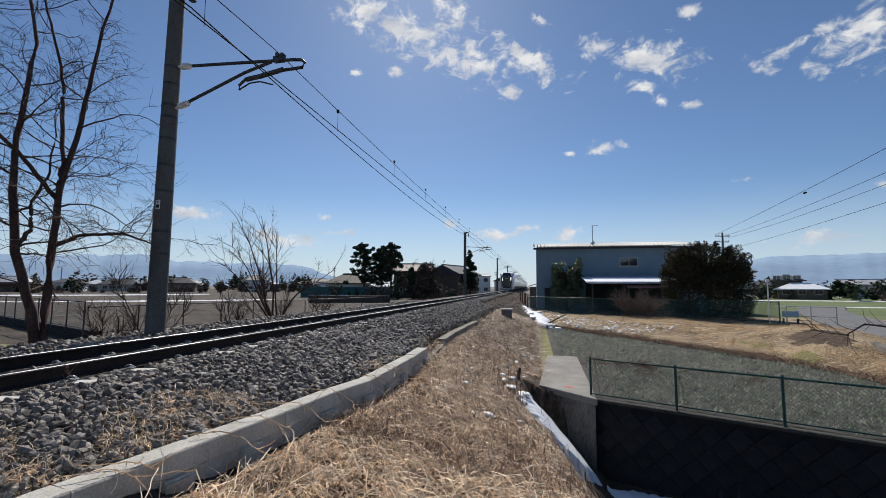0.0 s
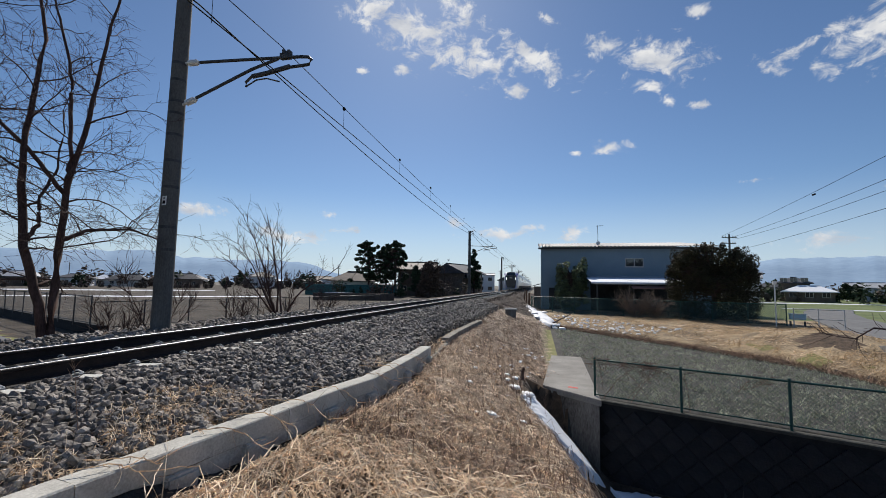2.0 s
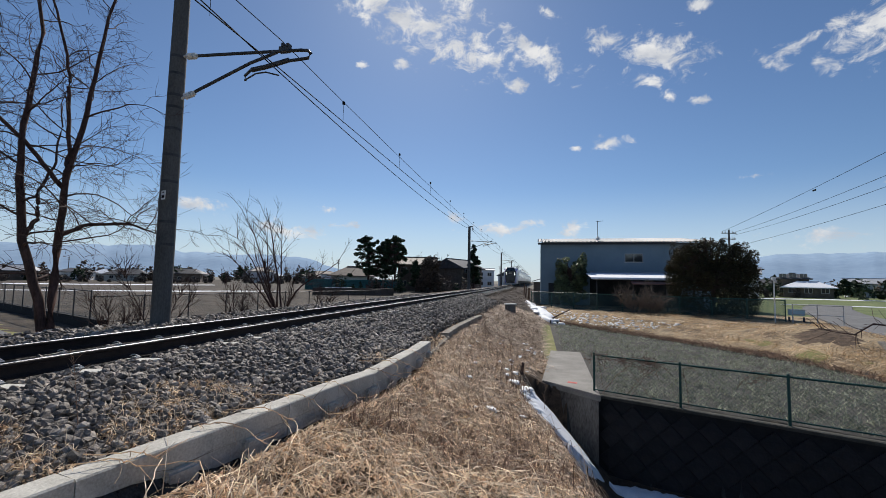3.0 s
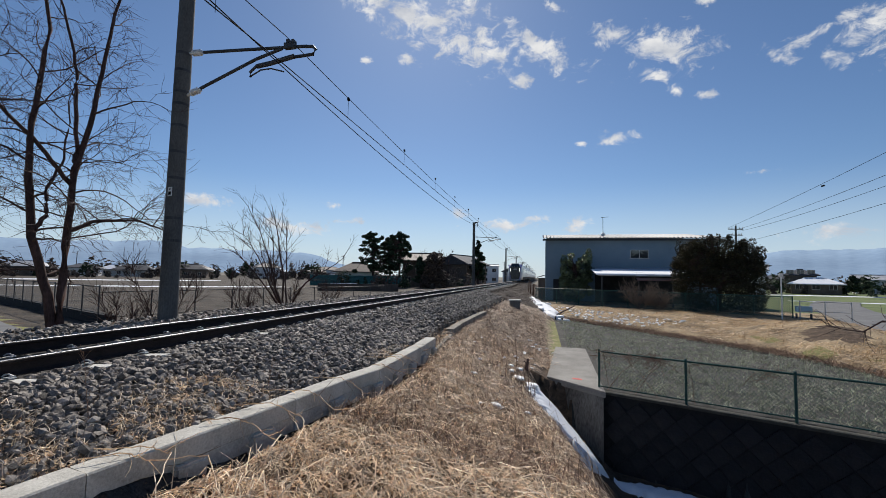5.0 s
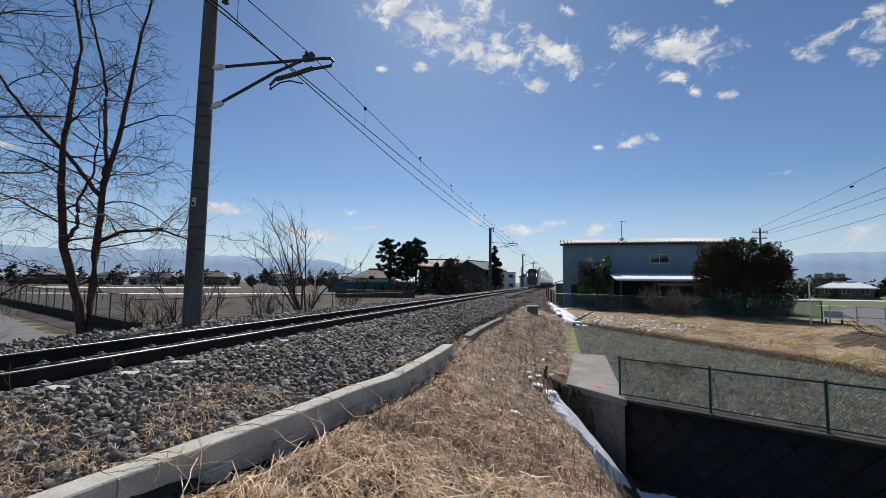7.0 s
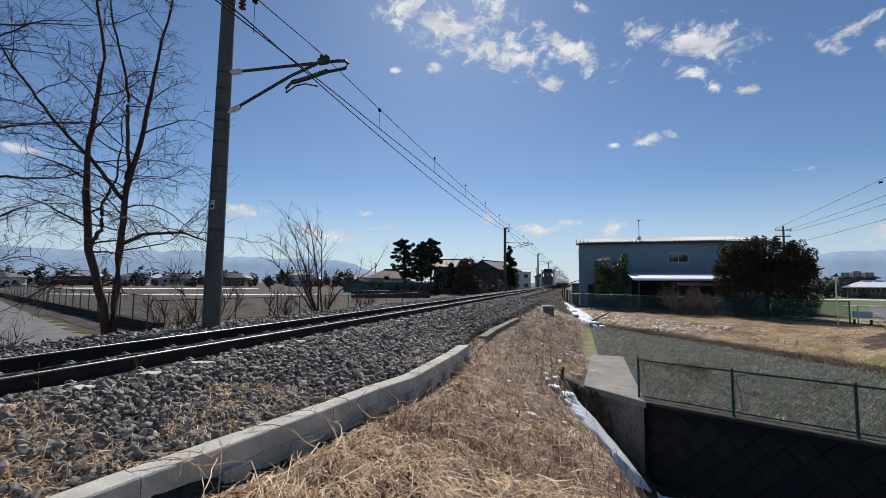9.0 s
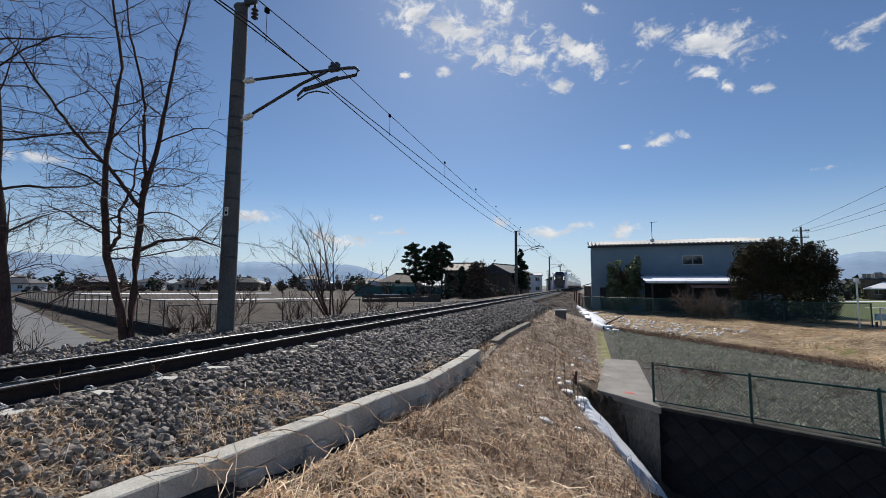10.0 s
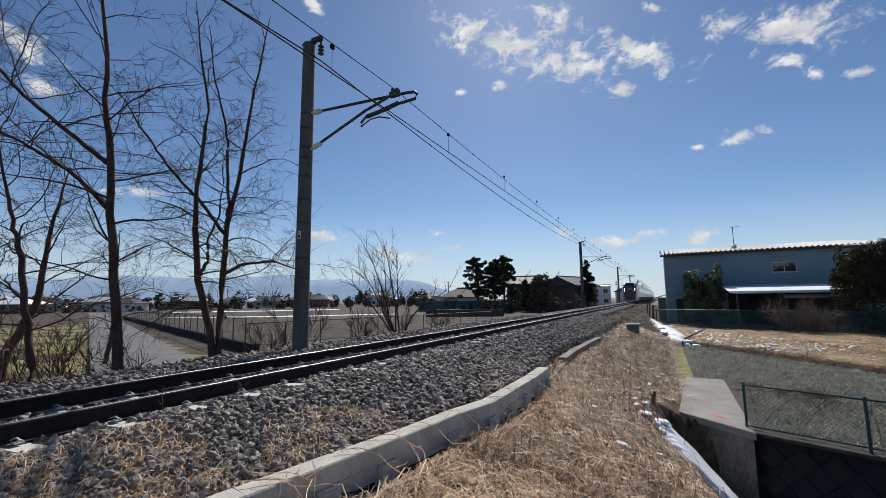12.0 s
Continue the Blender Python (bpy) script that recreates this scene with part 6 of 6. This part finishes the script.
stalk(-0.48, 8.9, 1.15, 1)
stalk(-0.76, 8.9, 1.2, 2)
stalk(-3.55, 2.75, 0.62, 3, 0.004, "small bare weed growing in the ballast", 9)
stalk(-4.0, 2.3, 0.5, 4, 0.004, "small bare weed growing in the ballast", 9)
stalk(-3.1, 4.4, 0.4, 5, 0.004, "small bare weed growing in the ballast", 8)
for i in range(14):
    g = random.Random(200 + i)
    stalk(g.uniform(-1.6, 0.2), g.uniform(8.5, 24), g.uniform(0.35, 0.8), 300 + i, 0.005, "brown dry weed on the embankment", 8)
for i in range(9):
    g = random.Random(400 + i)
    stalk(-0.35 + g.gauss(0, 0.2), 9.4 + g.gauss(0, 0.4), g.uniform(0.4, 0.75), 500 + i, 0.006, "brown dry weed on the embankment", 10)
stump = Raw().tube([(0, 0, -0.05), (0.02, 0, 0.12), (0.05, 0.01, 0.26)], [0.05, 0.04, 0.03], 7).tube([(0.02, 0, 0.1), (-0.06, 0.02, 0.2)], [0.02, 0.012], 5)
solo("cut_stump", stump, BARK, "short dark cut stump among the weeds", "stump", m=pose(-0.42, 11.4, land(-0.42, 11.4)))


def vine(pts, seed, r, label, material=STRAW):
    g = random.Random(seed)
    raw = Raw()
    P = [Vector(p) for p in pts]
    path = []
    for i in range(25):
        q, _ = along(P, i / 24)
        path.append(q + Vector((g.uniform(-1, 1), g.uniform(-1, 1), g.uniform(-1, 1))) * 0.008)
    raw.tube(path, r, 5)
    for _ in range(10):
        q, e = along(path, g.random())
        raw.tube(limb_path(g, q, side_way(g, e, 0.9, 0.1), g.uniform(0.1, 0.3), 0.3, 0, 3), [r * 0.6, r * 0.5, r * 0.4, r * 0.3], 4)
    solo("dry_vine", raw, material, label, "vine", "dry vines")


for i in range(10):
    g = random.Random(600 + i)
    y = 2.3 + 0.6 * i + g.uniform(-0.3, 0.3)
    bx = lerp_table(y, BEAM_LINE)
    vine(((bx - g.uniform(0.1, 0.5), y - 0.2, 0.30), (bx - 0.05, y, 0.28), (bx + 0.05, y + 0.1, 0.2), (bx + g.uniform(0.1, 0.4), y + g.uniform(-0.4, 0.5), 0.12), (bx + g.uniform(0.3, 0.8), y + g.uniform(-0.4, 0.6), 0.1)), i, 0.0045, "pale dry vine trailing over the edging beam")
for i in range(26):
    g = random.Random(700 + i)
    s = abs(g.gauss(0, 1.9)) + 0.05
    x, y = wall_point(s, -0.12 + g.uniform(-0.04, 0.04))
    x2, y2 = wall_point(s + g.uniform(-0.9, 0.9), -0.12)
    drop_z = -0.95 if i % 5 == 0 else g.uniform(-0.5, -0.2)
    vine(((x, y, drop_z), ((x + x2) / 2, (y + y2) / 2, drop_z * 0.5 + g.uniform(-0.1, 0.1)), (x2, y2, -0.12 + g.uniform(-0.1, 0.06)), (x2 + g.uniform(-0.6, 0.6), y2, -0.1 + g.uniform(-0.12, 0.06))), 40 + i, 0.005, "tangled dry vine climbing the net fence", BRAMBLE)
shrub(pose(7.0, 33.9, -0.65), 16, 2.2, 91, "grey brown leafless bush beside the yard fence", 0.65, 12, 0.014, DRY_STEM)
shrub(pose(8.1, 33.4, -0.65), 14, 1.7, 92, "grey brown leafless bush beside the yard fence", 0.65, 12, 0.014, DRY_STEM)

# fallen stick, snow bits and posts at the foot of the embankment
solo("fallen_stick", Raw().tube([(0.75, 28.6, land(0.75, 28.6) + 0.05), (1.4, 30.2, land(1.4, 30.2) + 0.12), (2.2, 31.6, land(2.2, 31.6) + 0.3)], [0.05, 0.045, 0.03], 6), BARK, "dark fallen stick lying on the bank", "stick")
rng = random.Random(31)
for _ in range(34):
    y = rng.uniform(26, 38)
    snow_clump(1.1 - 0.16 * (y - 26) + rng.gauss(0, 0.35), y, rng.uniform(0.08, 0.26), "clump of old snow at the foot of the embankment", "snow clumps on the embankment")
RUST = mat("rusty brown post", (0.09, 0.05, 0.03), (0.2, 0.12, 0.08), 3, 30, 0.85, 0.2)
for x, y, h in ((-1.3, 46.5, 1.5), (-0.9, 42.5, 1.4), (-1.6, 50.0, 1.5), (-1.0, 44.5, 1.3)):
    solo("wooden_post", Raw().box((-0.06, -0.06, -0.2), (0.06, 0.06, h)), RUST, "weathered brown post near the shed", "post", "posts near the shed", m=pose(x, y, land(x, y), 1, 2, 8), bevel=0.01)
solo("field_edge_wall", Raw().box((0, 0, -0.6), (9.5, 0.25, 0.42)), CONCRETE_OLD, "low grey concrete retaining wall beside the road", "retaining wall", m=pose(9.95, 13.6, -0.7, 0, 0, 67), bevel=0.02)
# bare branch reaching in from a roadside shrub
br = thing("bare_branch", pose(0, 0, 0), "bare dark branch of a shrub beside the canal fence", "branch")
g = random.Random(8)
main = [Vector(p) for p in ((7.6, 9.3, -0.95), (7.2, 9.6, 0.3), (6.75, 9.9, 0.84), (6.45, 10.1, 0.88), (6.22, 10.26, 0.64), (6.0, 10.4, 0.66), (5.75, 10.55, 0.72))]
part("limb", Raw().tube(main, [0.035, 0.028, 0.022, 0.018, 0.014, 0.009, 0.004], 6), BARK, br)
tw = Raw()
for _ in range(22):
    q, e = along(main, g.uniform(0.3, 1))
    tw.tube(limb_path(g, q, side_way(g, e, 0.8, 0.15), g.uniform(0.15, 0.55), 0.25, 0, 4), [0.007, 0.006, 0.005, 0.004, 0.003], 4, caps=False)
tagged(part("twig_crown", tw, TWIG, br, "fine bare twigs"), kind="stuff")

# ---- pieces: canal stones and ballast ----
rng = random.Random(21)


def stone_face(w, h):
    """One diamond-set wall stone, rough on its face."""
    r = Raw()
    a = [(-w, 0), (0, -h), (w, 0), (0, h)]
    r.v = [(x, 0.06, z) for x, z in a] + [(x * 0.985, -0.015, z * 0.985) for x, z in a] + [(rng.uniform(-0.08, 0.08), -0.035, rng.uniform(-0.03, 0.03))]
    for k in range(4):
        k2 = (k + 1) % 4
        r.face([k, k2, 4 + k2, 4 + k])
        r.face([4 + k, 4 + k2, 8])
    return r


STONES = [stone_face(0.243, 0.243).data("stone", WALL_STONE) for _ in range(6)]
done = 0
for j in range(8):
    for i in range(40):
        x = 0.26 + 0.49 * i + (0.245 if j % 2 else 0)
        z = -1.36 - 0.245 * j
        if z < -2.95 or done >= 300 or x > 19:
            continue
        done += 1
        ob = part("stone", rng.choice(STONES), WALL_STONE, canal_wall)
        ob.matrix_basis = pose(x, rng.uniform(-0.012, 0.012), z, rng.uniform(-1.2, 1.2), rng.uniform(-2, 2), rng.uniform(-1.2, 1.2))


def rock_points(g):
    """An angular stone of 20 triangles, half a unit in radius."""
    t = (1 + 5 ** 0.5) / 2
    base = np.array([(-1, t, 0), (1, t, 0), (-1, -t, 0), (1, -t, 0), (0, -1, t), (0, 1, t), (0, -1, -t), (0, 1, -t), (t, 0, -1), (t, 0, 1), (-t, 0, -1), (-t, 0, 1)], float)
    base /= np.linalg.norm(base, axis=1)[:, None]
    base *= g.uniform(0.62, 1.3, (12, 1))
    base = np.clip(base, -0.74, 0.74)
    return base * np.array((1.0, g.uniform(0.55, 0.9), g.uniform(0.34, 0.62))) * 0.56


ICO = [(0, 11, 5), (0, 5, 1), (0, 1, 7), (0, 7, 10), (0, 10, 11), (1, 5, 9), (5, 11, 4), (11, 10, 2), (10, 7, 6), (7, 1, 8), (3, 9, 4), (3, 4, 2), (3, 2, 6), (3, 6, 8), (3, 8, 9), (4, 9, 5), (2, 4, 11), (6, 2, 10), (8, 6, 7), (9, 8, 1)]


def turn_matrix(g):
    """A random turn, with the flat side mostly down."""
    a, tilt = g.uniform(0, math.pi), g.normal(size=2) * 0.3
    q = np.array((math.cos(a), tilt[0], tilt[1], math.sin(a)))
    w, x, y, z = q / np.linalg.norm(q)
    return np.array([[1 - 2 * (y * y + z * z), 2 * (x * y - z * w), 2 * (x * z + y * w)], [2 * (x * y + z * w), 1 - 2 * (x * x + z * z), 2 * (y * z - x * w)], [2 * (x * z - y * w), 2 * (y * z + x * w), 1 - 2 * (x * x + y * y)]])


def ballast_spot(x, y):
    """Whether loose ballast lies there."""
    for rx in RAIL_X:
        if abs(x - rx) < 0.09:
            return False
    if abs(x - TRACK_X) < 1.02:
        k = (y - SLEEPER_YS[0]) / 0.69
        if abs(k - round(k)) * 0.69 < 0.115:
            return False
    b = lerp_table(y, BEAM_LINE)
    return -9.0 < x < b - 0.27


def ballast(count, x0, x1, y0, y1, size, power, seed, label, sink=0.12):
    g = np.random.default_rng(seed)
    shapes = [rock_points(g) for _ in range(40)]
    V, F = [], []
    n = 0
    for _ in range(count):
        y = y0 + (y1 - y0) * g.random() ** power
        x = g.uniform(x0, x1)
        if not ballast_spot(x, y):
            continue
        s = size * g.uniform(0.6, 1.45) * (1.0 + 0.012 * max(0, y))
        z = land(x, y) + s * (g.uniform(-0.15, 0.42) - sink)
        V.append(shapes[g.integers(40)] @ turn_matrix(g).T * s + np.array((x, y, z)))
        F += [(a + n, b + n, c + n) for a, b, c in ICO]
        n += 12
    me = bpy.data.meshes.new("ballast_stones")
    me.from_pydata(np.concatenate(V).tolist(), [], F)
    me.materials.append(BALLAST)
    tagged(new("ballast", me), label, "ballast", kind="stuff")


ballast(17500, -4.9, -2.4, 0.6, 9.0, 0.09, 1.2, 1, "loose grey angular ballast stones on the track shoulder")
ballast(12000, -4.9, -2.4, 8.0, 34, 0.092, 1.5, 2, "loose grey angular ballast stones farther along the track")
ballast(6500, -6.4, -4.6, 0.3, 22, 0.075, 1.6, 3, "grey ballast stones packed between the sleepers")
ballast(9000, -9.0, -6.2, 0.6, 30, 0.095, 1.5, 4, "grey ballast stones on the far shoulder")

ballast(7000, -9.0, -3.4, -5.5, 0.6, 0.09, 1.0, 5, "grey ballast stones on the near stretch of track")

bed = thing("ballast_edge", pose(0, 0, 0), "nearest loose ballast stones behind the edging beam", "ballast", kind="structure")
g = np.random.default_rng(9)
ROCKS = []
for k in range(10):
    me = bpy.data.meshes.new("ballast_stone")
    me.from_pydata((rock_points(g) * 0.085).tolist(), [], ICO)
    me.materials.append(BALLAST_PIECE)
    ROCKS.append(me)
count = 0
while count < 300:
    x, y = g.uniform(-4.4, -2.6), g.uniform(1.4, 5.2)
    if not ballast_spot(x, y):
        continue
    ob = part("ballast_stone", ROCKS[count % 10], BALLAST_PIECE, bed)
    ob.matrix_basis = pose(x, y, land(x, y) + 0.045, *g.uniform(-60, 60, 3))
    count += 1
